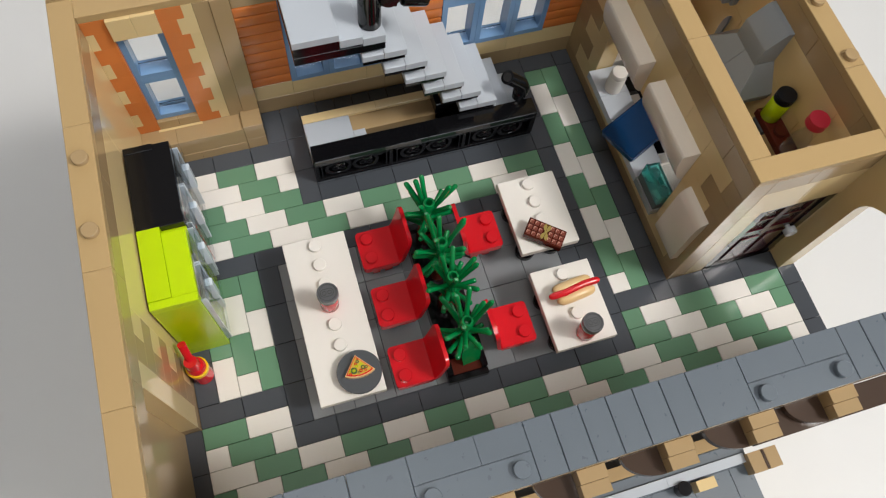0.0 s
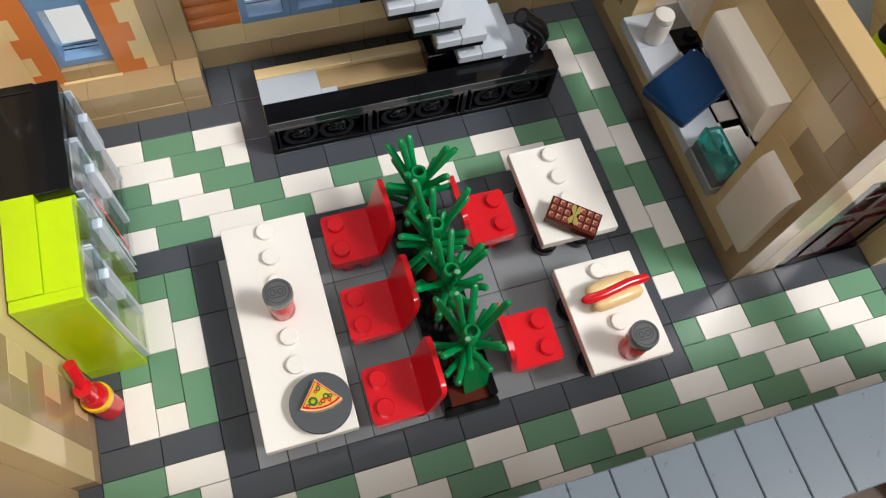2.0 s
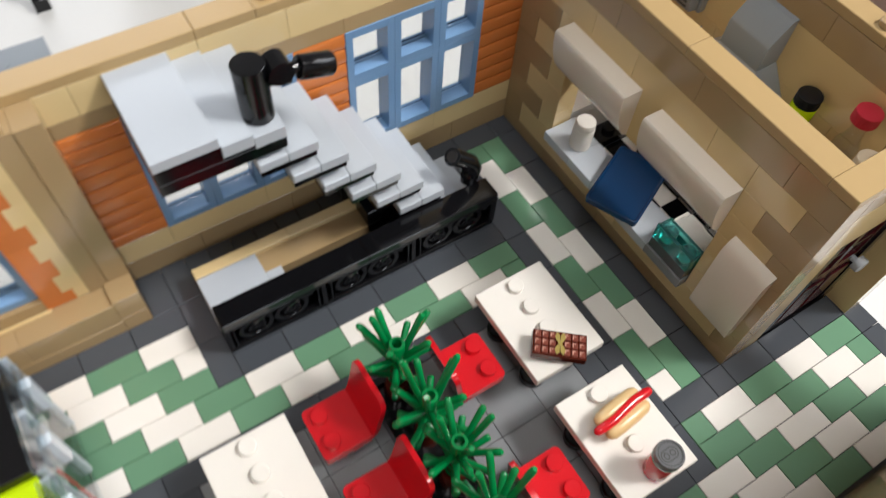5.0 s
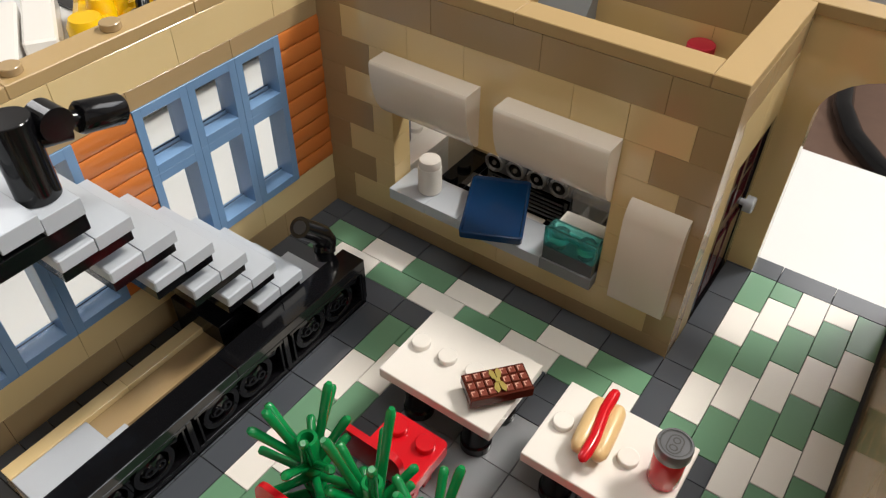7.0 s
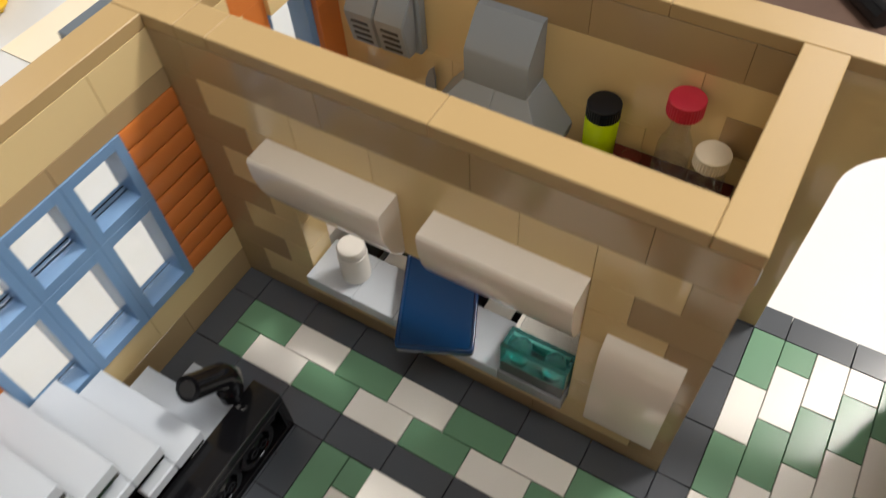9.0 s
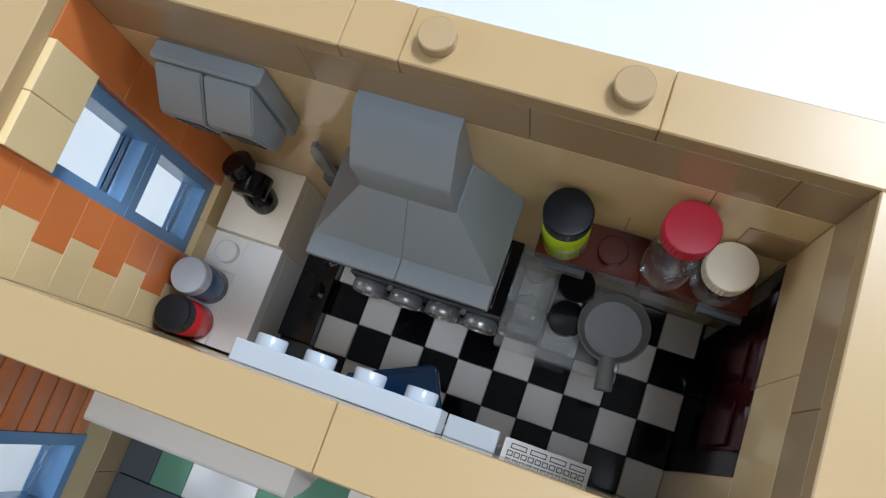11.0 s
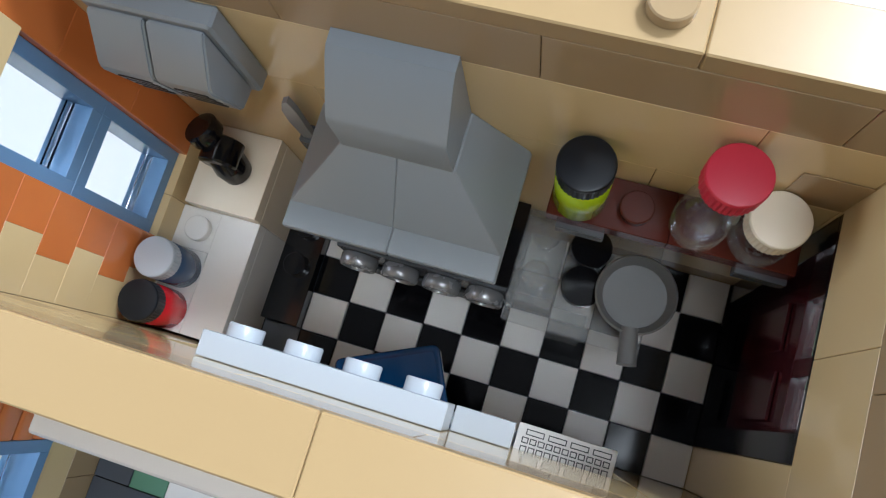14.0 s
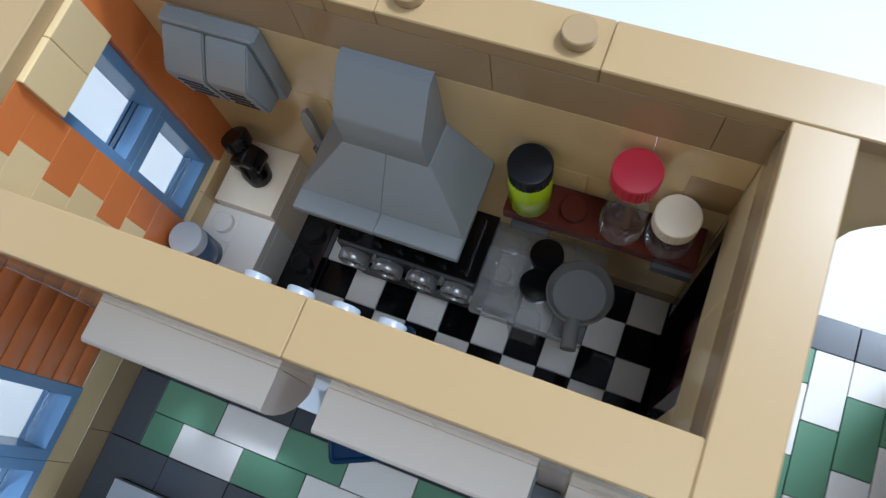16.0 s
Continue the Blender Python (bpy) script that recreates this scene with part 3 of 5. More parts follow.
for a, b in ((-1, 2), (2, 4), (4, 6), (6, 8), (12, 13), (13, 14), (14, 15), (15, 16), (16, 17), (17, 18), (18, 20), (24, 25), (25, 26), (26, 27), (27, 28), (28, 31)):
    box("capping_tile", BAND, wall_f, a, b, -6, -4, 25.6, TOP, gap=0.09, c=0.0002)
for a, b in ((8, 12), (20, 24)):
    mid = a + 2.3
    box("capping_tile", BAND, wall_f, a, mid, -5, -4, 25.6, TOP)
    box("capping_tile", BAND, wall_f, mid, b, -5, -4, 25.6, TOP)
    box("plate", BAND, wall_f, a, b, -6, -5, 25.6, TOP - 0.03)
    stud(BAND, wall_f, a + 0.5, -5.5, TOP - 0.03)
    stud(BAND, wall_f, b - 0.5, -5.5, TOP - 0.03)

# ---- dining room things ----
def table(x0, x1, y0, y1, dots, label, group):
    t = thing("dining_table", (x0 + x1) / 2, (y0 + y1) / 2, 0, label, "table", group)
    z = 5.7
    box("tabletop", WHITE, t, x0, x1, y0, y1, z - 1.0, z, c=0.0002)
    for y in dots:
        disc("knob", WHITE, t, (x0 + x1) / 2, y, z, z + 0.5, 0.3)
    for x in (x0 + 0.8, x1 - 0.8):
        for y in (y0 + 0.9, y1 - 0.9):
            foot = lathe(bmesh.new(), [(0, 0), (0.46 * U, 0), (0.50 * U, 0.0002), (0.50 * U, 0.8 * PL), (0.46 * U, 0.9 * PL), (0.42 * U, 1.1 * PL), (0.42 * U, 4.7 * PL), (0, 4.7 * PL)], 26)
            part("foot", foot, BLACK, t, P(x, y, 0), "round black foot", smooth=33)
    return t


table(5.5, 8.5, 0, 8, (7.5, 6.5, 5.5, 3.5, 2.5), "long white toy table with small round knobs on top", "tables in the dining room")
table(16.5, 19.5, 4.5, 8.5, (8, 7, 6), "short white toy table carrying a chocolate bar", "tables in the dining room")
table(16.5, 19.5, -0.5, 3.5, (3, 1), "short white toy table carrying a hot dog and a can", "tables in the dining room")


def build_chair():
    """A bright red moulded seat facing -x, its back at +x, about the middle of its seat."""
    c = thing("dining_chair", 0, 0, 0, "glossy red toy chair with two round knobs on the seat", "chair", "chairs round the tables")
    out = [(-1.0, -0.84), (-0.95, -0.95), (-0.84, -1.0), (0.75, -1.0), (0.75, 1.0), (-0.84, 1.0), (-0.95, 0.95), (-1.0, 0.84)]
    seat = prism(bmesh.new(), [(u * U, v * U) for u, v in out], "z", 2.7 * PL, 3.9 * PL)
    bmesh.ops.bevel(seat, geom=list(seat.edges), offset=0.00022, segments=2, affect="EDGES")
    s = part("seat", seat, RED, c, (0, 0, 0), smooth=40)
    for y in (-0.5, 0.5):
        stud(RED, s, -0.5, y, 3.9)
    # the back sweeps up out of the seat, its top corners rounded
    line = [(0.50, 3.32, 1.0), (0.74, 3.40, 1.0), (0.90, 3.85, 1.0), (0.99, 4.7, 1.0), (1.08, 6.0, 1.0), (1.18, 7.5, 1.0), (1.22, 8.3, 1.0), (1.245, 8.7, 0.96), (1.26, 8.95, 0.87), (1.27, 9.1, 0.72)]
    bm = bmesh.new()
    rings = []
    for k, (x, z, w) in enumerate(line):
        p, q = Vector((line[max(k - 1, 0)][0] * U, 0, line[max(k - 1, 0)][1] * PL)), Vector((line[min(k + 1, len(line) - 1)][0] * U, 0, line[min(k + 1, len(line) - 1)][1] * PL))
        d = (q - p).normalized()
        n = Vector((-d.z, 0, d.x)) * 0.00075
        m = Vector((x * U, 0, z * PL))
        ring = []
        for off, side in ((n, -1), (n, 1), (-n, 1), (-n, -1)):
            ring.append(bm.verts.new(m + off + Vector((0, side * w * U, 0))))
        rings.append(ring)
    for a, b in zip(rings, rings[1:]):
        for k in range(4):
            bm.faces.new([a[k], a[(k + 1) % 4], b[(k + 1) % 4], b[k]])
    bm.faces.new(rings[0][::-1]), bm.faces.new(rings[-1])
    bmesh.ops.bevel(bm, geom=[e for e in bm.edges if e.calc_face_angle(0) > 0.9], offset=0.00022, segments=2, affect="EDGES")
    part("backrest", bm, RED, c, (0, 0, 0), smooth=50)
    for x in (-0.32, 0.32):
        for y in (-0.5, 0.5):
            box("leg", RED, c, x - 0.2, x + 0.2, y - 0.2, y + 0.2, 0, 2.75)
    return c


chair = build_chair()
chair.location = P(10, 7, 0)
for y in (4, 1):
    copy_thing(chair, pose(10 * U, y * U, 0))
for y in (6.5, 1.5):
    copy_thing(chair, pose(15 * U, y * U, 0, 0, 0, 180))

planter = thing("planter", 12.5, 4, 0, "long black trough with brown pots between the red chairs", "planter")
for x0, x1, y0, y1, n in ((11.5, 11.8, 0.12, 8.1, "side"), (13.2, 13.5, 0.12, 8.1, "side"), (11.8, 13.2, 7.75, 8.1, "end")):
    box(n, BLACK, planter, x0, x1, y0, y1, 0, 2)
box("end_tile", BLACK, planter, 11.5, 13.5, -0.2, 0.1, 0, 1.25)
box("soil", BLACK, planter, 11.8, 13.2, 0.9, 7.75, 0, 1.4, "black bottom plate")
box("soil", BROWN, planter, 11.8, 13.2, 0.12, 0.9, 0, 1.4, "brown plate")


def plant(y, seed, label):
    rng = random.Random(seed)
    p = thing("plant", 12.5, y, 1.4, label, "plant", "plants in the planter")
    pot = lathe(bmesh.new(), [(0, 0), (0.42 * U, 0), (0.46 * U, 0.0002), (0.46 * U, 2.2 * PL), (0.40 * U, 2.6 * PL), (0, 2.6 * PL)], 24)
    part("pot", pot, BROWN, p, P(12.5, y, 1.4), "round brown pot", smooth=40)
    st = bmesh.new()
    zt = 11.2
    lathe(st, [(0.24 * U, 3.9 * PL), (0.27 * U, 4.1 * PL), (0.27 * U, zt * PL), (0.25 * U, zt * PL + 0.0002), (0.17 * U, zt * PL + 0.0002), (0.16 * U, zt * PL - 0.0002), (0.16 * U, (zt - 1.6) * PL), (0, (zt - 1.6) * PL)], 20)
    part("stem", st, PLANT, p, P(12.5, y, 0), smooth=40)
    for level, z, n, reach, rise in ((0, 9.3, 3, 0.88, 5.8), (1, 9.0, 6, 1.28, 3.2), (2, 7.4, 6, 1.30, 1.2), (3, 5.2, 5, 1.0, 0.9)):
        for k in range(n):
            a = 2 * math.pi * (k + 0.37 * level) / n + rng.uniform(-0.25, 0.25)
            rr = reach * rng.uniform(0.82, 1.15)
            up = rise * rng.uniform(0.75, 1.2)
            d = Vector((math.cos(a), math.sin(a), 0))
            q = [d * r * U + Vector((0, 0, (z + up * h) * PL)) for r, h in ((0.2, 0.0), (0.2 + (rr - 0.2) * 0.5, 0.5), (rr * 0.9, 0.9), (rr * 0.96, 0.96), (rr, 1.0))]
            bm = tube(bmesh.new(), q, [0.00108, 0.00092, 0.00100, 0.00096, 0.0006], 10)
            part("leaf_stalk", bm, PLANT, p, P(12.5, y, 0), smooth=50)
    for z in (4.6, 6.3, 8.2):
        part("node", lathe(bmesh.new(), [(0.26 * U, (z - 0.25) * PL), (0.32 * U, z * PL), (0.26 * U, (z + 0.25) * PL)], 18), PLANT, p, P(12.5, y, 0), smooth=50)
    return p


for y, s in ((7.35, 3), (5.3, 5), (3.6, 8), (1.45, 11)):
    plant(y, s, "spiky green toy plant with a hollow stem")
leaf = thing("upright_leaf", 12.78, 0.55, 1.4, "single flat green leaf standing in the planter", "plant")
out = [(-0.42, 0), (0.42, 0), (0.52, 2.6), (0.44, 5.0), (0.06, 6.6), (-0.2, 5.8), (-0.48, 2.8)]
bm = prism(bmesh.new(), [(u * U, v * PL) for u, v in out], "x", -0.0006, 0.0006)
part("blade", bm, PLANT, leaf, P(12.78, 0.55, 1.4), smooth=30).rotation_euler = (0, radians(11), radians(96))


def can(x, y, z):
    c = thing("drink_can", x, y, z, "red drink can with a grey lid standing on a table", "can", "drink cans")
    body = lathe(bmesh.new(), [(0, 0), (0.36 * U, 0), (0.43 * U, 0.3 * PL), (0.43 * U, 3.1 * PL), (0.40 * U, 3.3 * PL), (0, 3.3 * PL)], 32)
    part("body", body, RED, c, P(x, y, z), smooth=40)
    lid = lathe(bmesh.new(), [(0, 3.2 * PL), (0.46 * U, 3.2 * PL), (0.485 * U, 3.35 * PL), (0.485 * U, 4.15 * PL), (0.46 * U, 4.3 * PL), (0.41 * U, 4.3 * PL), (0.40 * U, 4.24 * PL), (0, 4.24 * PL)], 32)
    l = part("lid", lid, CANLID, c, P(x, y, z), "grey can lid", smooth=40)
    ring = bmesh.new()

    def loop(cx, sx, sy, w, n=22, flat=0.0):
        """A thin printed outline: an oval, widened along x by `flat`."""
        q = []
        for k in range(n):
            a = 2 * math.pi * k / n
            e = flat if math.cos(a) > 0 else -flat
            q.append([ring.verts.new(Vector(((cx + e + r * sx * math.cos(a)) * U, r * sy * math.sin(a) * U, 4.262 * PL))) for r in (1.0, 1.0 - w)])
        for k in range(n):
            m = (k + 1) % n
            ring.faces.new([q[k][0], q[m][0], q[m][1], q[k][1]])
    loop(0.0, 0.39, 0.39, 0.07, 32)
    loop(-0.02, 0.20, 0.20, 0.18, 24, 0.11)
    loop(-0.14, 0.095, 0.12, 0.36, 16)
    loop(0.10, 0.105, 0.105, 0.36, 16)
    part("print", ring, INK, l, P(x, y, z), "black printed opener", smooth=0)
    return c


can(7, 4.5, 5.7), can(18, 0, 5.7)

plate = thing("dinner_plate", 7.5, 1.0, 5.7, "round dark grey plate with a pizza slice on it", "plate")
bm = lathe(bmesh.new(), [(0, 0.1 * PL), (0.55 * U, 0.1 * PL), (0.97 * U, 0.75 * PL), (1.0 * U, 0.95 * PL), (0.97 * U, 1.1 * PL), (0, 1.1 * PL)], 48)
part("dish", bm, PLATEG, plate, P(7.5, 1.0, 5.7), smooth=40)
slice_ = thing("pizza_slice", 7.5, 1.0, 6.8, "triangular pizza slice with green and yellow toppings", "pizza")
arc = [(0.55 * math.cos(radians(a)), 0.55 * math.sin(radians(a))) for a in (-140, -125, -108, -90, -72, -55, -40)]
tip = [(0.0, 0.52)]
def wedge(s, z0, z1, mat, nm, lb):
    o = [((u * s * 1.6 - 0.03 * v) * U, (v * s * 0.95 + 0.1) * U) for u, v in arc + tip]
    part(nm, prism(bmesh.new(), o, "z", z0 * PL, z1 * PL), mat, slice_, P(7.5, 1.12, 6.8), lb, smooth=0)
wedge(1.0, 0, 0.55, CRUST, "crust", "baked crust edge")
wedge(0.90, 0.5, 0.60, RED, "sauce", "red sauce")
wedge(0.80, 0.55, 0.64, CHEESE, "cheese", "yellow cheese")
for u, v, r, m in ((-0.22, -0.16, 0.15, OLIVE), (-0.22, -0.16, 0.08, LIME), (0.20, -0.10, 0.10, OLIVE), (0.28, -0.24, 0.06, RED), (-0.08, 0.12, 0.06, RED), (-0.40, -0.26, 0.06, RED), (0.05, 0.32, 0.05, RED), (0.02, 0.20, 0.08, OLIVE), (-0.06, 0.02, 0.07, LIME), (0.34, -0.12, 0.07, OLIVE), (-0.38, -0.14, 0.07, LIME), (0.08, -0.22, 0.08, RED), (0.14, 0.05, 0.07, LIME), (-0.02, -0.28, 0.06, OLIVE)):
    bm = bmesh.new()
    lathe(bm, [(r * 0.45 * U, 0.64 * PL), (r * U, 0.64 * PL), (r * U, 0.70 * PL), (r * 0.45 * U, 0.70 * PL), (r * 0.45 * U, 0.64 * PL)], 14)
    part("topping", bm, m, slice_, P(7.5 + u, 1.18 + v, 6.8), smooth=40)

choc = thing("chocolate_bar", 17.78, 5.1, 6.25, "brown chocolate bar with a gold bow lying on a table", "chocolate")
choc.rotation_euler = (0, radians(2), radians(-38.5))
def cp(nm, a, b, mat, lb=""):
    o = part(nm, slab(bmesh.new(), P(*a), P(*b), 0.00012), mat, choc, (0, 0, 0), lb, smooth=0)
    o.location = (0, 0, 0)
    return o
cp("base", (-0.96, -0.49, 0), (0.96, 0.49, 0.85), BROWN)
for i in (-3, -2, -1, 1, 2, 3):
    for j in (-1, 0, 1):
        x, y = i * 0.265, j * 0.295
        cell = cp("square", (x - 0.105, y - 0.115, 0.84), (x + 0.105, y + 0.115, 0.97), CHOC)
        bm = bmesh.new()
        slab(bm, P(x - 0.085, y + 0.05, 0.96), P(x + 0.03, y + 0.085, 0.985), 0.00001)
        slab(bm, P(x - 0.085, y - 0.06, 0.96), P(x - 0.05, y + 0.05, 0.985), 0.00001)
        part("highlight", bm, SHINE, cell, (0, 0, 0), smooth=0).location = (0, 0, 0)
bm = bmesh.new()
for s in (-1, 1):
    for q in (-1, 1):
        o_ = [(0.0, 0.0), (q * 0.13 * U, s * 0.10 * U), (q * 0.19 * U, s * 0.26 * U), (q * 0.12 * U, s * 0.44 * U), (q * 0.02 * U, s * 0.33 * U)]
        prism(bm, o_ if s * q > 0 else o_[::-1], "z", 1.0 * PL, (1.05 + 0.01 * q) * PL)
prism(bm, [(-0.07 * U, -0.07 * U), (0.07 * U, -0.07 * U), (0.07 * U, 0.07 * U), (-0.07 * U, 0.07 * U)], "z", 1.0 * PL, 1.1 * PL)
o = part("bow", bm, GOLD, choc, (0, 0, 0), "gold bow", smooth=0)
o.location = (0, 0, 0)

dog = thing("hot_dog", 18.1, 2.0, 6.2, "red sausage in a tan bun on a white table", "hot dog")
dog.rotation_euler = (0, 0, radians(6))
for s in (-1, 1):
    bm = tube(bmesh.new(), [P(x, s * 0.27, 0.75 if abs(x) < 0.85 else 0.8) for x in (-0.98, -0.92, -0.75, -0.35, 0.35, 0.75, 0.92, 0.98)], [0.0005, 0.0013, 0.0020, 0.0022, 0.0022, 0.0020, 0.0013, 0.0005], 16)
    o = part("bun_half", bm, BUN, dog, (0, 0, 0), "tan bun half", smooth=60)
    o.location = (0, 0, 0)
bm = tube(bmesh.new(), [P(x, 0.04 * math.sin(x * 3), z) for x, z in ((-1.32, 1.3), (-1.24, 1.3), (-1.05, 1.3), (-0.5, 1.35), (0.5, 1.35), (1.05, 1.3), (1.22, 1.3), (1.3, 1.3))], [0.0005, 0.0011, 0.00135, 0.00132, 0.00132, 0.00135, 0.0011, 0.0005], 16)
o = part("sausage", bm, RED, dog, (0, 0, 0), "red sausage", smooth=60)
o.location = (0, 0, 0)

sauce = thing("sauce_bottle", 0.55, 3.5, 0, "red squeeze bottle with a yellow collar on the floor", "bottle")
bm = lathe(bmesh.new(), drum(0.47, 0, 3.0), 32)
part("body", bm, RED, sauce, P(0.55, 3.5, 0), smooth=33)
bm = lathe(bmesh.new(), drum(0.5, 3.0, 3.7), 32)
part("collar", bm, YELLOW, sauce, P(0.55, 3.5, 0), "yellow collar", smooth=33)
bm = lathe(bmesh.new(), [(0, 3.6 * PL), (0.42 * U, 3.6 * PL), (0.42 * U, 4.4 * PL), (0.36 * U, 4.7 * PL), (0, 4.7 * PL)], 32)
cap = part("cap", bm, RED, sauce, P(0.55, 3.5, 0), smooth=33)
bm = bmesh.new()
tube(bm, [P(-0.02, -0.05, 4.4), P(-0.06, 0.02, 6.2)], [0.30 * U, 0.30 * U], 20)
tube(bm, [P(-0.05, 0.05, 5.6), P(-0.14, 0.62, 8.2)], [0.17 * U, 0.19 * U], 16)
part("nozzle", bm, RED, cap, P(0.55, 3.5, 0), "tilted red nozzle", smooth=33)


def cooler(y0, wide, mat, label):
    """A glass-fronted drinks cooler with its back to the west wall."""
    f = thing("drinks_cooler", 1, y0 + wide / 2, 0, label, "refrigerator", "coolers along the wall")
    H = 16.4
    box("base", mat, f, 0.06, 2.0, y0, y0 + wide, 0, 2)
    box("side", mat, f, 0.06, 2.0, y0, y0 + 0.35, 2, H - 1)
    box("side", mat, f, 0.06, 2.0, y0 + wide - 0.35, y0 + wide, 2, H - 1)
    box("back", mat, f, 0.06, 0.4, y0 + 0.35, y0 + wide - 0.35, 2, H - 1)
    if mat is LIME:
        box("top_tile", mat, f, 0.06, 1.0, y0 + 0.36, y0 + wide, H - 1, H + 0.15)
        box("top_tile", mat, f, 1.0, 2.0, y0 + 0.36, y0 + wide - 0.3, H - 1, H)
        box("front_brick", mat, f, 0.06, 2.0, y0, y0 + 0.36, H - 1, H)
    else:
        box("top_tile", mat, f, 0.06, 2.0, y0, y0 + wide, H - 1, H)
        box("cap", mat, f, 0.06, 1.3, y0 + wide - 0.3, y0 + wide + 0.02, H - 1, H + 0.12)
    for z in (5.5, 9.5):
        box("shelf", WHITE, f, 0.4, 1.8, y0 + 0.35, y0 + wide - 0.35, z, z + 0.6)
    for k, (a, b) in enumerate(((0.1, wide / 2 - 0.02), (wide / 2 + 0.02, wide - 0.1))):
        d = box("door", DOORC, f, 2.02, 2.22, y0 + a, y0 + b, 1.4, H - 1.2, "clear plastic door")
        ym = y0 + a + (b - a) * 0.55
        box("handle", MILKY, d, 2.22, 2.52, ym - 0.17, ym + 0.17, H - 6.4, H - 2.2, "milky clear handle")
        box("hinge", DOORC, d, 2.22, 2.42, y0 + a + 0.1, y0 + a + 1.6, H - 2.1, H - 1.3)
        for ye in (y0 + a, y0 + b - 0.07):
            box("door_edge", MILKY, d, 2.0, 2.24, ye, ye + 0.07, 1.4, H - 1.2, "bright moulded edge")
        if mat is BLACK and k == 0:
            box("stripe", RED, d, 2.225, 2.24, y0 + a + 0.3, y0 + a + 0.44, 3.0, H - 4.0, "thin red printed stripe")
    for z in (2, 6.1, 10.1):
        for y in (0.75, 1.45, 2.15, 2.85):
            disc("bottle", RED if (y + z) % 3 > 1.4 else WHITE, f, 1.1, y0 + y, z, z + 2.4, 0.3, seg=16)
    return f


cooler(4.65, 3.55, LIME, "lime green drinks cooler with clear doors")
cooler(8.2, 4.0, BLACK, "black drinks cooler with clear doors")

# ---- stairs ----
stairs = thing("staircase", 14, 15, 0, "light grey toy staircase with black undersides rising to a landing", "staircase")
box("landing", LGREY, stairs, 8, 10, 13, 17.0, 24.6, 25.6)
box("landing", LGREY, stairs, 10, 11, 13, 17.0, 23.4, 24.6)
box("landing", LGREY, stairs, 11, 12, 13, 17.0, 23.0, 24.2)
box("landing_beam", BLACK, stairs, 8, 12, 13.05, 17.0, 21.8, 23.0)
box("landing_beam", BLACK, stairs, 8.02, 10, 13.05, 16.9, 23.0, 24.6)
for k in range(6):
    x0, z = 11.92 + k, 21.25 - 2.88 * k
    box("tread", LGREY, stairs, x0, x0 + 1.03, 12.95, 16.7, z - 1.0, z)
    box("tread_front", LGREY, stairs, x0 - 1.0, x0, 12.95, 13.95, z - 1.0, z, c=0.0003)
    box("riser_plate", BLACK, stairs, x0 - 0.95, x0 + 1.0, 13.1, 16.6, z - 2.0, z - 1.0)
box("stringer", BLACK, stairs, 15, 18, 14, 16.4, 0, 4.5)
box("foot_plate", LGREY, stairs, 17.5, 19.0, 13.1, 16.6, 2.2, 3.2)
box("foot_plate", LGREY, stairs, 18.2, 20.0, 13.1, 16.0, 0.0, 1.0)
platform = thing("platform", 9.5, 14.5, 0, "low light grey platform with a tan edge behind the black counter", "platform")
box("deck", LGREY, platform, 8, 10.45, 13.05, 15.0, 1.8, 2.8)
box("deck", LGREY, platform, 10.45, 11.1, 13.05, 14.0, 1.8, 2.8)
course(platform, TAN, "x", 15.0, 15.5, [8, 12, 16], 0, 2.9, "edging")
box("riser", WHITE, platform, 8.0, 8.2, 13.05, 15.0, 0, 1.8)
box("body", DTAN, platform, 10.45, 16, 14.0, 15.0, 0, 2.4)

counter = thing("bar_counter", 14, 12.5, 0, "glossy black counter front with cut-out patterns", "counter")
box("top", BLACK, counter, 8, 14, 12, 13, 4.4, 5.4, c=0.0002)
box("top", BLACK, counter, 14, 20, 12, 13, 4.4, 5.4, c=0.0002)
box("plinth", BLACK, counter, 8, 20, 12.05, 13, 0, 0.7)
box("back_panel", BLACK, counter, 8, 20, 12.6, 13, 0.7, 4.4)
for x in (8.0, 11.9, 15.9, 19.8):
    box("upright", BLACK, counter, x, x + 0.2, 12, 12.6, 0.7, 4.4)
for i in range(6):
    xc = 8 + 4 * (i // 2) + (1.2, 2.65)[i % 2]
    turn = Matrix.Rotation(radians(90), 3, "X")
    bm = bmesh.new()
    lathe(bm, [(0.46 * U, -0.001), (0.46 * U, 0.0002), (0.40 * U, 0.0009), (0.24 * U, 0.0014), (0, 0.0016)], 26, (0, 0, 0), turn)
    orn = part("ornament", bm, GLOSS, counter, P(xc, 12.3, 2.5), "round glossy black boss", smooth=40)
    for sx, sz in ((-0.18, 0.04), (0.2, -0.04)):
        bm = lathe(bmesh.new(), [(0.17 * U, 0.0010), (0.17 * U, 0.0019), (0.10 * U, 0.0019), (0.10 * U, 0.0010), (0.17 * U, 0.0010)], 16, (0, 0, 0), turn)
        part("eyelet", bm, GLOSS, orn, P(xc + sx, 12.3, 2.5 + sz * 2.5), smooth=40)
    bm = bmesh.new()
    lathe(bm, [(0.73 * U, -0.0012), (0.73 * U, 0.0006), (0.71 * U, 0.0008), (0.54 * U, 0.0008), (0.52 * U, 0.0006), (0.52 * U, -0.0012), (0.73 * U, -0.0012)], 36, (0, 0, 0), turn)
    part("ring", bm, GLOSS, counter, P(xc, 12.22, 2.5), "flat glossy black ring", smooth=30)
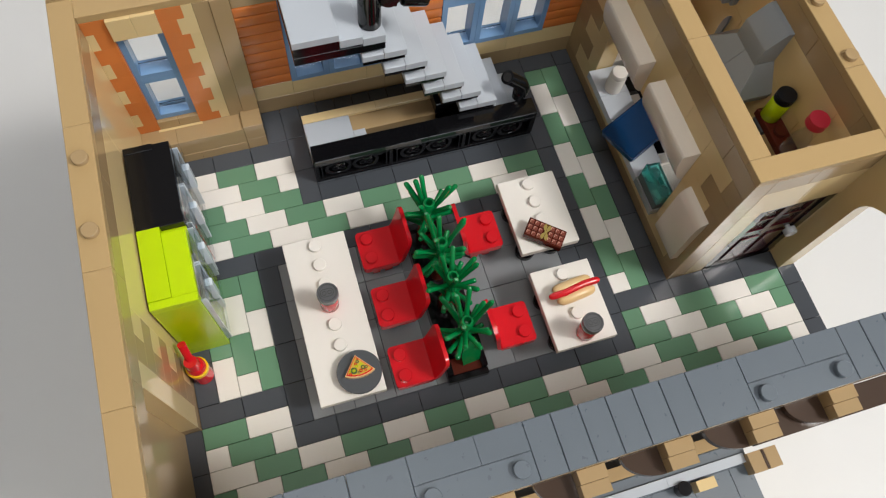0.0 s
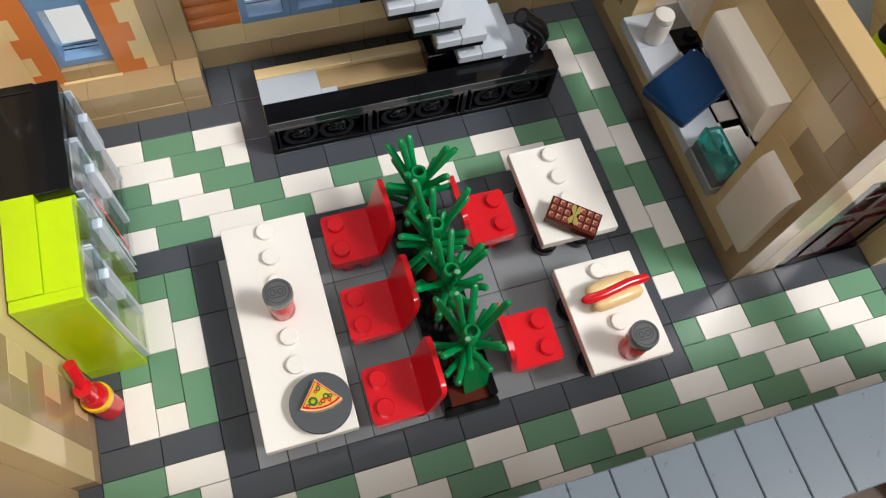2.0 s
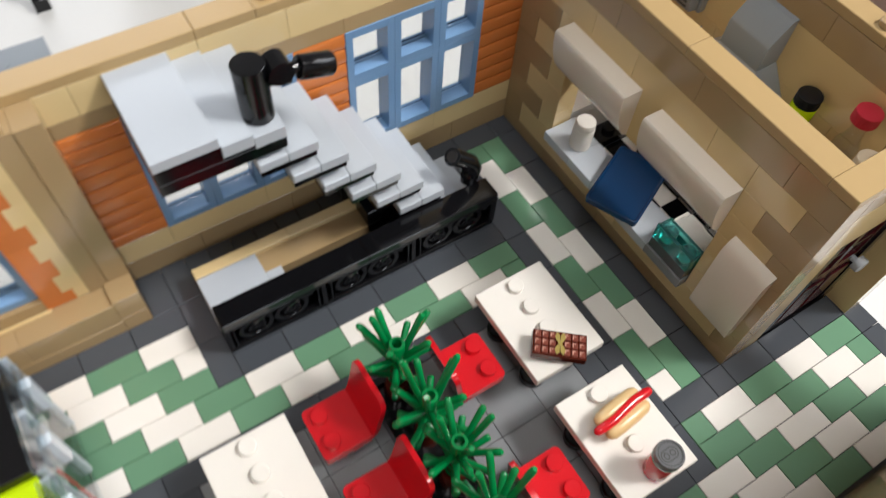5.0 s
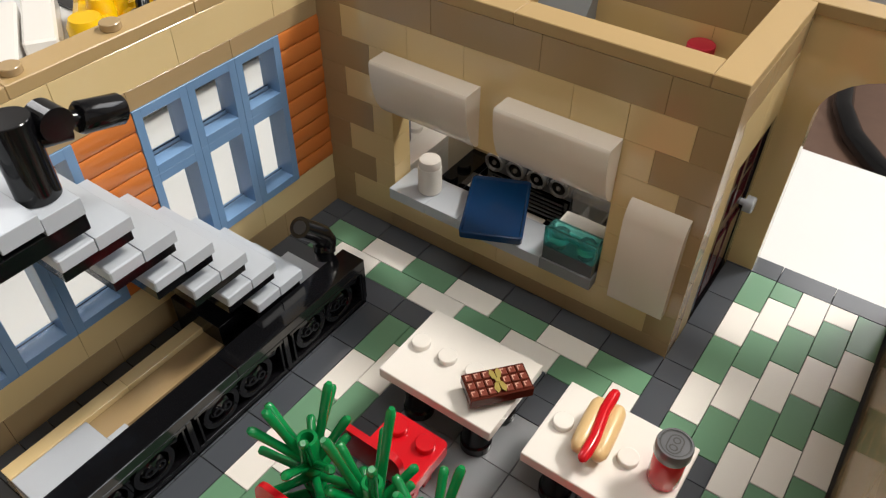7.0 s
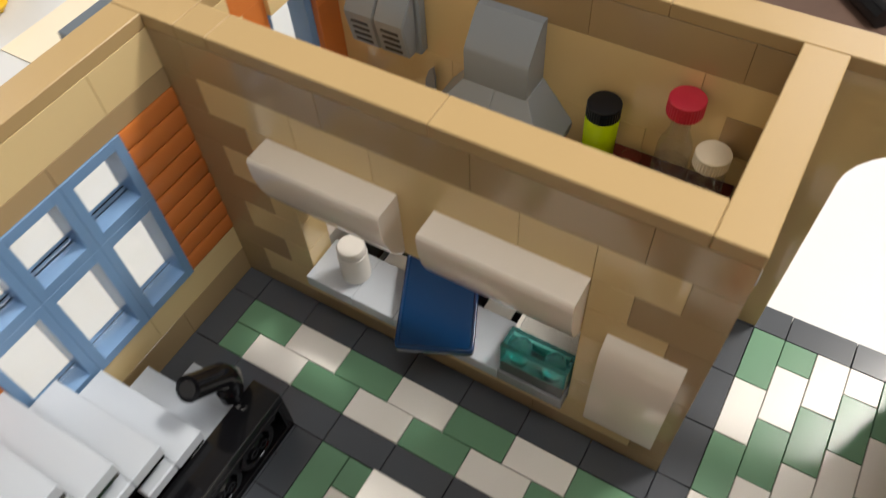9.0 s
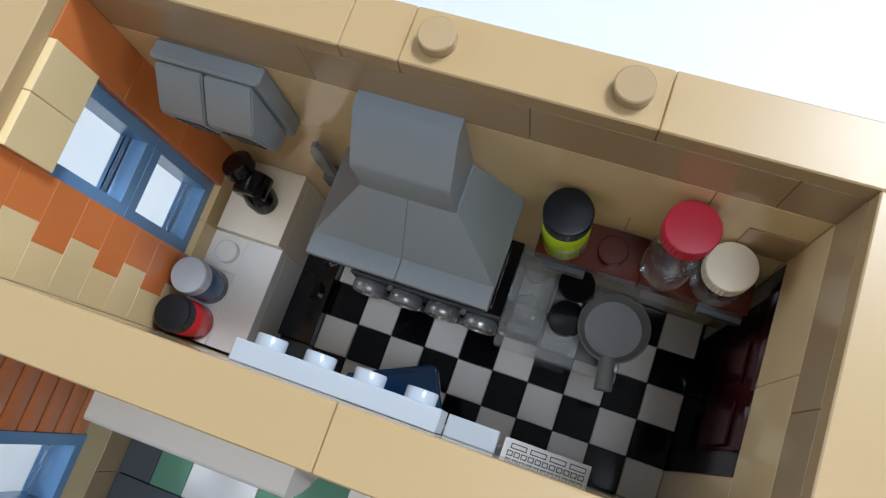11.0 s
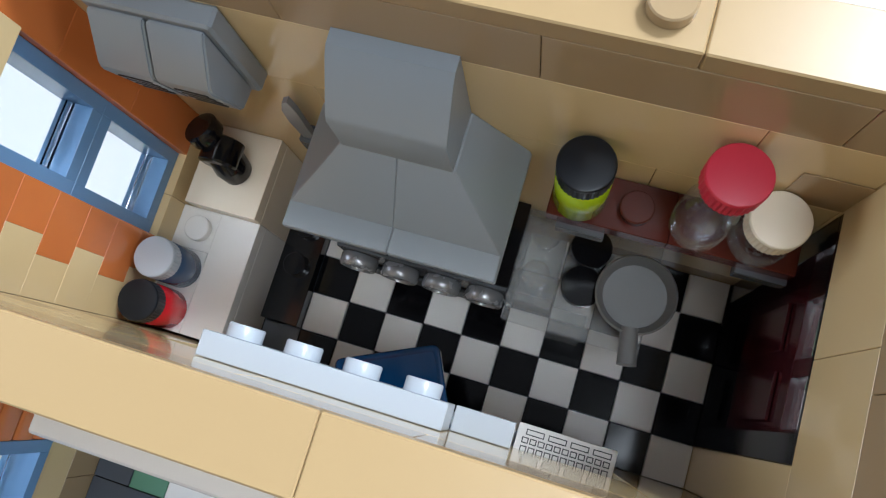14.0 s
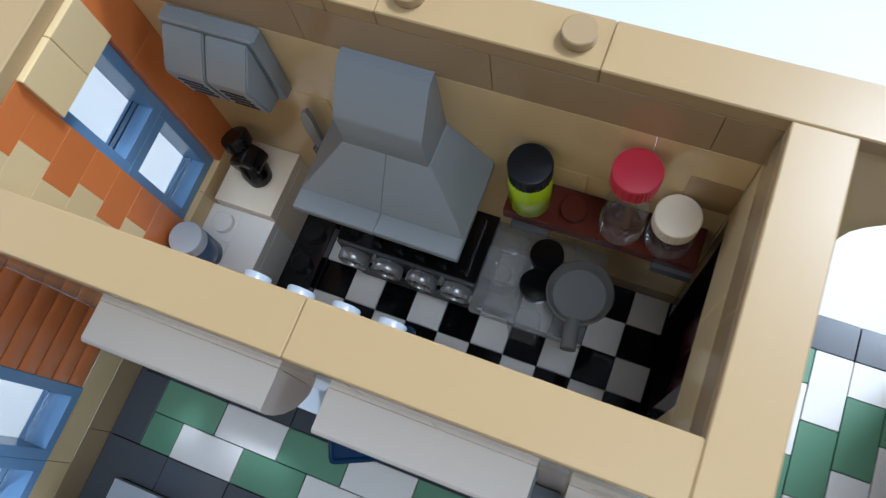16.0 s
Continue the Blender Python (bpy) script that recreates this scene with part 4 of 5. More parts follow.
for i in range(6):
    # a flat scroll that curls out of each boss and runs up to the frame
    xc = 8 + 4 * (i // 2) + (1.2, 2.65)[i % 2]
    bm = bmesh.new()
    pts = [(xc + (0.30 + 0.11 * q / 60) * 1.75 * math.cos(radians(200 - q)), 2.45 + (0.30 + 0.11 * q / 60) * 3.2 * math.sin(radians(200 - q))) for q in range(0, 121, 15)]
    pts += [(xc + 0.86, 3.55), (xc + 0.98, 4.2)] if i % 2 else [(xc + 0.70, 3.6), (xc + 0.62, 4.25)]
    side = [[], [], [], []]
    for k, (x, z) in enumerate(pts):
        xa, za = pts[max(k - 1, 0)]
        xb, zb = pts[min(k + 1, len(pts) - 1)]
        d = Vector(((xb - xa) * U, 0, (zb - za) * PL)).normalized()
        n = Vector((-d.z, 0, d.x)) * (0.00045 + 0.00035 * math.sin(math.pi * k / (len(pts) - 1)))
        for j, (off, y) in enumerate(((n, 12.06), (-n, 12.06), (-n, 12.3), (n, 12.3))):
            side[j].append(bm.verts.new(P(x, y, z) + off))
    for k in range(len(pts) - 1):
        for j in range(4):
            m = (j + 1) % 4
            bm.faces.new([side[j][k], side[m][k], side[m][k + 1], side[j][k + 1]])
    bm.faces.new([side[j][0] for j in range(4)]), bm.faces.new([side[j][-1] for j in (3, 2, 1, 0)])
    part("scroll", bm, GLOSS, counter, (0, 0, 0), "flat glossy black scroll", smooth=30).location = -WORLD[counter]
for k in range(3):
    box("frame_rail", BLACK, counter, 8.2 + 4 * k, 11.9 + 4 * k, 12.0, 12.12, 4.05, 4.4)
    for x in (8.28, 11.72):
        box("frame_bar", BLACK, counter, x + 4 * k, x + 0.09 + 4 * k, 12.02, 12.2, 0.7, 4.05)
tap = thing("bar_tap", 19.4, 13.0, 5.4, "black bent pipe fitting on the end of the counter", "tap")
bm = tube(bmesh.new(), [P(19.3, 13.2, 5.4), P(19.32, 13.25, 6.1)], [0.34 * U, 0.34 * U], 20)
part("foot", bm, BLACK, tap, (0, 0, 0), smooth=33).location = -WORLD[tap]
bm = tube(bmesh.new(), [P(19.35, 13.25, 6.0), P(19.5, 13.34, 6.8), P(19.35, 13.36, 7.7), P(19.0, 13.33, 8.7), P(18.42, 13.26, 10.3)], [0.40 * U, 0.42 * U, 0.40 * U, 0.37 * U, 0.37 * U], 20)
spout = part("spout", bm, BLACK, tap, (0, 0, 0), smooth=40)
spout.location = -WORLD[tap]
WORLD[spout] = Vector((0, 0, 0))
# A black disc stands in for the shade inside the hollow spout.
bm = tube(bmesh.new(), [P(18.44, 13.262, 10.25), P(18.40, 13.258, 10.36)], [0.23 * U, 0.23 * U], 20)
part("spout_mouth", bm, INK, spout, (0, 0, 0), "dark disc for the shade in the opening", smooth=33)

post = thing("newel_post", 11.5, 13.8, 24.3, "black cylinder with jointed arm pieces standing on the landing", "post")
bm = lathe(bmesh.new(), drum(0.5, 0, 5.1), 28)
part("cylinder", bm, BLACK, post, P(11.5, 13.8, 24.2), smooth=33)
bm = tube(bmesh.new(), [P(11.75, 13.7, 27.6), P(12.6, 13.6, 27.2)], [0.22 * U, 0.20 * U], 14)
part("arm", bm, BLACK, post, (0, 0, 0), smooth=33).location = -WORLD[post]
bm = tube(bmesh.new(), [P(12.28, 13.33, 28.3), P(12.28, 14.0, 28.3)], [0.40 * U, 0.40 * U], 22)
part("joint", bm, BLACK, post, (0, 0, 0), smooth=33).location = -WORLD[post]
bm = tube(bmesh.new(), [P(12.5, 13.65, 27.95), P(13.0, 13.6, 27.65)], [0.19 * U, 0.19 * U], 14)
part("neck", bm, BLACK, post, (0, 0, 0), smooth=33).location = -WORLD[post]
bm = tube(bmesh.new(), [P(12.85, 13.6, 27.75), P(12.91, 13.6, 27.7), P(13.85, 13.58, 27.1), P(13.92, 13.58, 27.05)], [0.33 * U, 0.38 * U, 0.38 * U, 0.33 * U], 24)
part("end_block", bm, BLACK, post, (0, 0, 0), smooth=40).location = -WORLD[post]

# ---- serving hatch ----
hatch = thing("hatch_shelf", 24.2, 9, 4.6, "light grey shelf running through the serving hatch", "shelf")
for a, b in ((5.0, 7.0), (7.0, 9.0), (9.0, 10.5), (10.5, 12.0), (12.0, 13.7)):
    box("plate", LGREY if a > 6 else MGREY, hatch, 23.55, 25.2, a, b, 4.6, 5.8)
cup = thing("cup", 24.4, 12.35, 5.8, "small plain white cup on the hatch shelf", "cup")
bm = lathe(bmesh.new(), [(0, 0), (0.42 * U, 0), (0.46 * U, 0.15 * PL), (0.46 * U, 2.7 * PL), (0.44 * U, 2.85 * PL), (0, 2.85 * PL)], 32)
part("body", bm, WHITE, cup, P(24.4, 12.35, 5.8), smooth=33)
bm = lathe(bmesh.new(), [(0, 2.8 * PL), (0.42 * U, 2.8 * PL), (0.435 * U, 2.95 * PL), (0.435 * U, 3.45 * PL), (0.40 * U, 3.65 * PL), (0, 3.7 * PL)], 32)
part("lid", bm, WHITE, cup, P(24.4, 12.35, 5.8), smooth=33)
tray = thing("tray", 24.5, 9.4, 6.3, "dark blue tray lying slantwise through the serving hatch", "tray")
L, W = 1.62 * U, 1.13 * U
turn = (0, radians(-2), radians(24.5))


def rounded(l, w, r):
    """The outline of a rectangle with rounded corners, in metres."""
    return [(sx * (l - r) + r * math.cos(radians(a + q)), sy * (w - r) + r * math.sin(radians(a + q))) for sx, sy, a in ((1, 1, 0), (-1, 1, 90), (-1, -1, 180), (1, -1, 270)) for q in (0, 30, 60, 90)]


o = part("base", prism(bmesh.new(), rounded(L, W, 0.0012), "z", 0.0, 0.0018), NAVY, tray, P(24.52, 9.42, 6.45), smooth=40)
o.rotation_euler = turn
WORLD[o] = Vector((0, 0, 0))
bm = bmesh.new()
loops = [[bm.verts.new((x, y, z)) for x, y in rounded(L - e, W - e, 0.0012 - e * 0.5)] for e, z in ((0.0, 0.0011), (-0.0001, 0.0020), (0.0001, 0.0023), (0.0004, 0.0024), (0.0008, 0.0021), (0.0011, 0.0017))]
for a, b in zip(loops, loops[1:]):
    for k in range(len(a)):
        m = (k + 1) % len(a)
        bm.faces.new([a[k], a[m], b[m], b[k]])
part("rim", bm, NAVY, o, (0, 0, 0), "raised rounded rim", smooth=60)
till = thing("till_display", 23.9, 5.9, 5.8, "clear teal block on the hatch shelf beside a keyboard", "display")
box("base", PLATEG, till, 23.62, 24.4, 5.05, 6.95, 5.8, 7.2, "dark grey base block")
for yy in (5.5, 6.5):
    disc("stud", PLATEG, till, 24.0, yy, 7.2, 7.65, 0.28, seg=18)
for nm, a, b in (("front_wall", (23.62, 5.03, 7.22), (23.76, 6.97, 9.3)), ("back_wall", (24.28, 5.03, 7.22), (24.42, 6.97, 8.9)), ("end_wall", (23.77, 5.03, 7.22), (24.27, 5.15, 9.0)), ("end_wall", (23.77, 6.85, 7.22), (24.27, 6.97, 9.0))):
    part(nm, slab(bmesh.new(), P(*a), P(*b), 0.0003), TEALC, till, (0, 0, 0), "clear teal wall", smooth=0).location = -WORLD[till]
for yy in (5.5, 6.5):
    disc("tube", TEALC, till, 24.0, yy, 7.7, 8.7, 0.3, "clear teal tube", seg=18)
keys = thing("keyboard", 24.95, 6, 7.0, "white keyboard tile with rows of black outlined keys", "keyboard")
box("tile", WHITE, keys, 24.45, 25.42, 5.0, 7.0, 7.0, 8.0)
box("riser", LGREY, keys, 24.45, 25.2, 5.0, 7.0, 5.8, 7.0)
bm = bmesh.new()
for r, n in ((0, 8), (1, 11), (2, 11), (3, 11), (4, 4)):
    for k in range(n):
        y0, y1 = 5.1 + 1.8 * k / n, 5.1 + 1.8 * (k + 0.82) / n
        x0, x1 = 24.53 + 0.17 * r, 24.53 + 0.17 * r + 0.12
        for a0, a1, b0, b1 in ((x0, x1, y0, y0 + 0.02), (x0, x1, y1 - 0.02, y1), (x0, x0 + 0.02, y0, y1), (x1 - 0.02, x1, y0, y1)):
            bm.faces.new([bm.verts.new(P(u, v, 8.02)) for u, v in ((a0, b0), (a1, b0), (a1, b1), (a0, b1))])
part("key_print", bm, INK, keys, (0, 0, 0), "black key outlines", smooth=0).location = -WORLD[keys]


def awning(y0, y1):
    """A pale moulding over the hatch: flat top, rounded nose, underside curving back to the wall."""
    a = thing("awning", 23.6, (y0 + y1) / 2, 14, "glossy off-white curved awning fixed above the serving hatch", "awning", "awnings over the hatch")
    prof = [(24.0, 19.6), (23.22, 19.6), (23.17, 19.48), (23.15, 19.3), (23.15, 18.6), (23.19, 17.6), (23.29, 16.4), (23.46, 15.2), (23.66, 14.4), (23.86, 13.9), (24.0, 13.85)]
    bm = bmesh.new()
    prism(bm, [(z * PL, x * U) for x, z in prof], "y", y0 * U + 0.0001, y1 * U - 0.0001)
    bmesh.ops.bevel(bm, geom=[e for e in bm.edges if e.calc_face_angle(0) > 0.75], offset=0.00035, segments=3, affect="EDGES")
    part("moulding", bm, AWNING, a, (0, 0, 0), smooth=35).location = -WORLD[a]


awning(10, 14), awning(5, 9)
menu = thing("menu_board", 23.8, 3.4, 3.6, "plain off-white board with a rounded top edge on the wall", "sign")
prof = [(24.0, 4.9), (23.62, 4.9), (23.58, 5.2), (23.58, 13.4), (23.68, 14.3), (23.85, 14.8), (24.0, 14.95)]
bm = prism(bmesh.new(), [(z * PL, x * U) for x, z in prof], "y", 2.42 * U, 4.36 * U)
bmesh.ops.bevel(bm, geom=[e for e in bm.edges if e.calc_face_angle(0) > 0.75], offset=0.00035, segments=3, affect="EDGES")
part("board", bm, AWNING, menu, (0, 0, 0), smooth=35).location = -WORLD[menu]

# ---- kitchen ----
door = thing("door_1", 28, 2.3, 0, "dark red panelled door with small panes, closed", "door", kind="structure")
for x0, x1 in ((26.0, 26.5), (29.5, 30.0)):
    box("door_frame", BLACK, door, x0, x1, 2.03, 2.97, 0, 16.5, "glossy black frame")
box("door_frame", BLACK, door, 26.0, 30.0, 2.03, 2.97, 16.5, 17.0, "glossy black frame")
box("leaf", DRED, door, 26.5, 29.5, 2.12, 2.42, 0, 9.9)
box("rail", DRED, door, 26.5, 29.5, 2.12, 2.42, 15.9, 16.5)
for x0, x1 in ((26.5, 26.68), (27.62, 27.98), (29.1, 29.5)):
    box("stile", DRED, door, x0, x1, 2.12, 2.42, 9.9, 15.9)
for x0, x1 in ((26.68, 27.62), (27.98, 29.1)):
    box("pane", JARCLR, door, x0, x1, 2.22, 2.32, 9.9, 15.9, "clear plastic pane")
    for y in (2.14, 2.34):
        box("glazing_bar", DRED, door, x0, x1, y, y + 0.07, 12.7, 13.1)
for x in (26.8, 28.2):
    for y in (2.04, 2.42):
        box("panel", DRED, door, x, x + 1.0, y, y + 0.08, 1.5, 8.0)
bm = bmesh.new()
tube(bm, [P(29.2, 2.15, 8.7), P(29.2, 1.95, 8.7), P(29.2, 1.94, 8.7), P(29.2, 1.66, 8.7), P(29.2, 1.62, 8.7)], [0.0010, 0.0010, 0.0025, 0.0025, 0.0021], 20)
part("door_handle", bm, LGREY, door, (0, 0, 0), "round silver knob", smooth=33).location = -WORLD[door]

worktop = thing("kitchen_counter", 26.5, 15, 0, "white kitchen counter in the corner under the window", "counter")
box("cabinet", WHITE, worktop, 25.05, 28, 14, 16, 0, 4.6)
box("worktop", WHITE, worktop, 25.05, 28, 14, 15, 4.6, 5.6)
box("worktop", WHITE, worktop, 25.05, 27, 15, 16, 4.6, 5.6)
box("worktop", WHITE, worktop, 27, 28, 15, 16, 4.6, 5.5)
stud(WHITE, worktop, 27.5, 15.4, 5.5)
block = thing("chopping_board", 28.9, 15, 0, "pale tan block with a board on top", "kitchen unit")
box("cabinet", CREAM, block, 28, 30, 14, 15.8, 0, 5.6)
box("board", CREAM, block, 28, 30, 14, 15.8, 5.6, 6.6)
mixer = thing("black_mixer", 29.2, 15.1, 6.6, "small black upright fitting on the pale block", "mixer")
bm = tube(bmesh.new(), [P(29.0, 14.8, 6.6), P(29.04, 14.84, 7.5), P(29.2, 15.0, 8.3)], [0.36 * U, 0.40 * U, 0.36 * U], 20)
part("base", bm, BLACK, mixer, (0, 0, 0), smooth=33).location = -WORLD[mixer]
bm = tube(bmesh.new(), [P(28.86, 14.96, 8.3), P(28.9, 14.96, 8.3), P(29.46, 14.98, 8.3), P(29.5, 14.98, 8.3)], [0.40 * U, 0.45 * U, 0.45 * U, 0.40 * U], 22)
part("joint", bm, BLACK, mixer, (0, 0, 0), smooth=40).location = -WORLD[mixer]
bm = tube(bmesh.new(), [P(29.3, 15.1, 8.5), P(29.42, 15.28, 9.3)], [0.22 * U, 0.22 * U], 14)
part("neck", bm, BLACK, mixer, (0, 0, 0), smooth=33).location = -WORLD[mixer]
bm = tube(bmesh.new(), [P(29.40, 15.24, 9.0), P(29.41, 15.26, 9.1), P(29.47, 15.34, 9.75), P(29.48, 15.36, 9.85)], [0.34 * U, 0.40 * U, 0.40 * U, 0.34 * U], 20)
part("head", bm, BLACK, mixer, (0, 0, 0), smooth=40).location = -WORLD[mixer]


def fluted(r, z0, z1, n=36):
    """A round lid whose side is finely fluted below a plain rounded top edge."""
    bm = bmesh.new()
    rows = []
    for z, e, cut in ((z0 * PL, 0.0, 1), (z1 * PL - 0.0008, 0.0, 1), (z1 * PL - 0.0007, 0.0, 0), (z1 * PL - 0.0004, 0.0, 0), (z1 * PL - 0.0001, 0.00015, 0), (z1 * PL, 0.0005, 0)):
        rows.append([bm.verts.new(((r * U - e - cut * 0.00012 * (k % 2)) * math.cos(math.pi * k / n), (r * U - e - cut * 0.00012 * (k % 2)) * math.sin(math.pi * k / n), z)) for k in range(2 * n)])
    for lo, hi in zip(rows, rows[1:]):
        for k in range(2 * n):
            m = (k + 1) % (2 * n)
            bm.faces.new([lo[k], lo[m], hi[m], hi[k]])
    bm.faces.new(rows[-1])
    bm.faces.new(rows[0][::-1])
    return bm


def jar(x, y, z, body, lid, hb, hl, r, label, neck=False):
    j = thing("jar", x, y, z, label, "jar", "jars in the kitchen")
    if neck:
        b = lathe(bmesh.new(), [(0, 0.1 * PL), (r * 0.9 * U, 0), (r * U, 0.15 * PL), (r * U, hb * 0.48 * PL), (r * 0.92 * U, hb * 0.56 * PL), (r * 0.7 * U, hb * 0.66 * PL), (r * 0.55 * U, hb * 0.76 * PL), (r * 0.55 * U, hb * PL)], 32)
    elif body is JARCLR:
        b = lathe(bmesh.new(), [(0, 0.1 * PL), (r * 0.9 * U, 0), (r * U, 0.15 * PL), (r * U, hb * PL)], 32)
    else:
        b = lathe(bmesh.new(), drum(r, 0, hb), 28)
    jb = part("body", b, body, j, P(x, y, z), smooth=45)
    if body is JARCLR:
        for zr in (0.25, 0.7, 1.15):
            bm = lathe(bmesh.new(), [(r * 0.97 * U, (zr - 0.14) * PL), (r * 1.05 * U, (zr - 0.08) * PL), (r * 1.05 * U, (zr + 0.08) * PL), (r * 0.97 * U, (zr + 0.14) * PL)], 28)
            part("ridge", bm, JARCLR, jb, P(x, y, z), "clear moulded ridge", smooth=45)
    rl = r * (1.0 if not neck else 1.02)
    part("lid", fluted(rl, hb, hb + hl), lid, j, P(x, y, z), "round lid with a fluted edge", smooth=24)
    return j


jar(26.5, 15.45, 5.6, BLUEB, LGREY, 2.6, 1.0, 0.46, "dark blue jar with a pale grey lid on the counter")
jar(25.52, 15.45, 5.6, RED, BLKCAP, 2.6, 1.0, 0.46, "red jar with a black lid on the counter")

shelf = thing("wall_shelf", 29.5, 5.4, 13.2, "reddish brown wall shelf holding jars", "shelf")
box("plank", BROWN, shelf, 29.05, 30, 5.35, 7.5, 13.4, 14.4)
box("plank", BROWN, shelf, 29.05, 30, 3.2, 5.35, 13.4, 14.4)
stud(BROWN, shelf, 29.5, 6.0, 14.4)
for y in (6.4, 3.2):
    box("bracket", PLATEG, shelf, 28.95, 29.95, y, y + 0.9, 12.6, 13.4)
jar(29.5, 7.0, 14.4, LIME, BLKCAP, 3.4, 1.1, 0.47, "lime green jar with a black lid on the shelf")
jar(29.5, 4.95, 14.4, JARCLR, REDCAP, 5.9, 1.2, 0.46, "clear bottle with a red cap on the shelf", True)
jar(29.5, 3.95, 14.4, JARCLR, CRMCAP, 2.4, 1.1, 0.47, "clear jar with a cream lid on the shelf")

hood = thing("range_hood", 29, 10, 14, "grey steel-look range hood over the cooker", "range hood")
for y0 in (8, 10):
    box("rim", HOODG, hood, 27.55, 30, y0, y0 + 2, 14.4, 15, c=0.0002)
    box("rim_lip", HOODG, hood, 27.68, 30, y0 + 0.06, y0 + 1.94, 13.8, 14.4)
for y0, y1, t0, t1 in ((8.02, 9.997, 9.0, 9.997), (10.003, 11.98, 10.003, 11.0)):
    bm = bmesh.new()
    a = [bm.verts.new(P(*v)) for v in ((28.02, y0, 15), (28.02, y1, 15), (30, y1, 15), (30, y0, 15))]
    b = [bm.verts.new(P(*v)) for v in ((28.96, t0, 18), (28.96, t1, 18), (30, t1, 18), (30, t0, 18))]
    bm.faces.new(a), bm.faces.new(b[::-1])
    for i in range(4):
        bm.faces.new([a[i], a[(i + 1) % 4], b[(i + 1) % 4], b[i]])
    bmesh.ops.bevel(bm, geom=list(bm.edges), offset=0.00012, segments=1, affect="EDGES")
    part("canopy_slope", bm, HOODG, hood, (0, 0, 0), smooth=0).location = -WORLD[hood]
prof = [(28.94, 17.9), (28.94, 20.5), (29.0, 20.8), (29.62, 22.7), (29.75, 22.95), (30.0, 23.0), (30.0, 17.9)]
part("flue", prism(bmesh.new(), [(z * PL, x * U) for x, z in prof], "y", 9.03 * U, 10.97 * U), HOODG, hood, (0, 0, 0), smooth=30).location = -WORLD[hood]

cooker = thing("cooker", 29, 10, 0, "black cooker with four round silver knobs below the hood", "cooker")
box("body", BLACK, cooker, 28.05, 30, 8, 12, 0, 6.5)
box("front", BLACK, cooker, 27.95, 28.05, 8.1, 11.9, 0.4, 3.2)
box("panel", PLATEG, cooker, 27.96, 28.05, 8.02, 11.98, 3.5, 6.5, "grey control panel")
for k in range(5):
    box("slat", PLATEG, cooker, 27.86, 27.95, 8.3, 11.7, 0.6 + 0.5 * k, 0.85 + 0.5 * k)
for i in range(6):
    box("grate_bar", BLACK, cooker, 28.2, 29.8, 8.3 + i * 0.62, 8.5 + i * 0.62, 6.5, 7.0)
for y in (8.5, 9.5, 10.5, 11.5):
    k = bmesh.new()
    turn = Matrix.Rotation(radians(-90), 3, "Y")
    lathe(k, [(0, 0), (0.40 * U, 0), (0.44 * U, 0.0004), (0.44 * U, 0.0022), (0.40 * U, 0.0026), (0.33 * U, 0.0026), (0.30 * U, 0.0016), (0, 0.0016)], 26, (0, 0, 0), turn)
    kn = part("knob", k, KNOB, cooker, P(27.96, y, 5.1), "round dull silver knob", smooth=40)
    k = lathe(bmesh.new(), [(0, 0.0015), (0.30 * U, 0.0015), (0.30 * U, 0.0019), (0, 0.0019)], 22, (0, 0, 0), turn)
    part("knob_face", k, BLACK, kn, P(27.96, y, 5.1), "black recess", smooth=40)
    k = lathe(bmesh.new(), [(0, 0.0018), (0.10 * U, 0.0018), (0.10 * U, 0.0024), (0, 0.0024)], 14, (0, 0, 0), turn)
    part("hub", k, KNOB, kn, P(27.96, y, 5.1), smooth=40)
side = thing("black_cupboard", 27.5, 13.5, 0, "low black plates beside the counter", "cupboard")
box("body", BLACK, side, 26.0, 30, 13, 14, 0, 1.0)
stud(BLACK, side, 28.5, 13.5, 1.0)
stud(BLACK, side, 27.5, 13.5, 1.0)

stand = thing("glass_stand", 29, 6.8, 0, "clear plastic stand carrying burners and a pan", "stand")
box("upright", STANDC, stand, 28.1, 29.9, 7.05, 8, 0, 5.2)
box("deck", STANDC, stand, 27.4, 29.95, 5.0, 8, 5.2, 6.2)
box("upright", STANDC, stand, 27.5, 28.0, 6.2, 7.0, 0, 5.2)
for x, y in ((28.5, 7.5), (29.4, 7.5)):
    stud(STANDC, stand, x, y, 6.2)
for x, y in ((28.5, 6.5), (29.35, 6.5)):
    disc("burner", BLACK, stand, x, y, 6.2, 6.9, 0.44, "black burner")
pan = thing("frying_pan", 28.55, 5.4, 6.2, "small grey frying pan with a short handle", "pan")
bm = lathe(bmesh.new(), [(0, 0.2 * PL), (0.62 * U, 0.2 * PL), (0.80 * U, 1.5 * PL), (0.84 * U, 1.6 * PL), (0.80 * U, 1.7 * PL), (0.74 * U, 1.5 * PL), (0.66 * U, 1.0 * PL), (0, 0.95 * PL)], 36)
part("bowl", bm, PEWTER, pan, P(28.55, 5.4, 6.2), smooth=33)
bm = tube(bmesh.new(), [P(27.85, 5.36, 7.6), P(27.1, 5.25, 7.7)], [0.18 * U, 0.2 * U], 14)
part("handle", bm, PEWTER, pan, (0, 0, 0), smooth=33).location = -WORLD[pan]

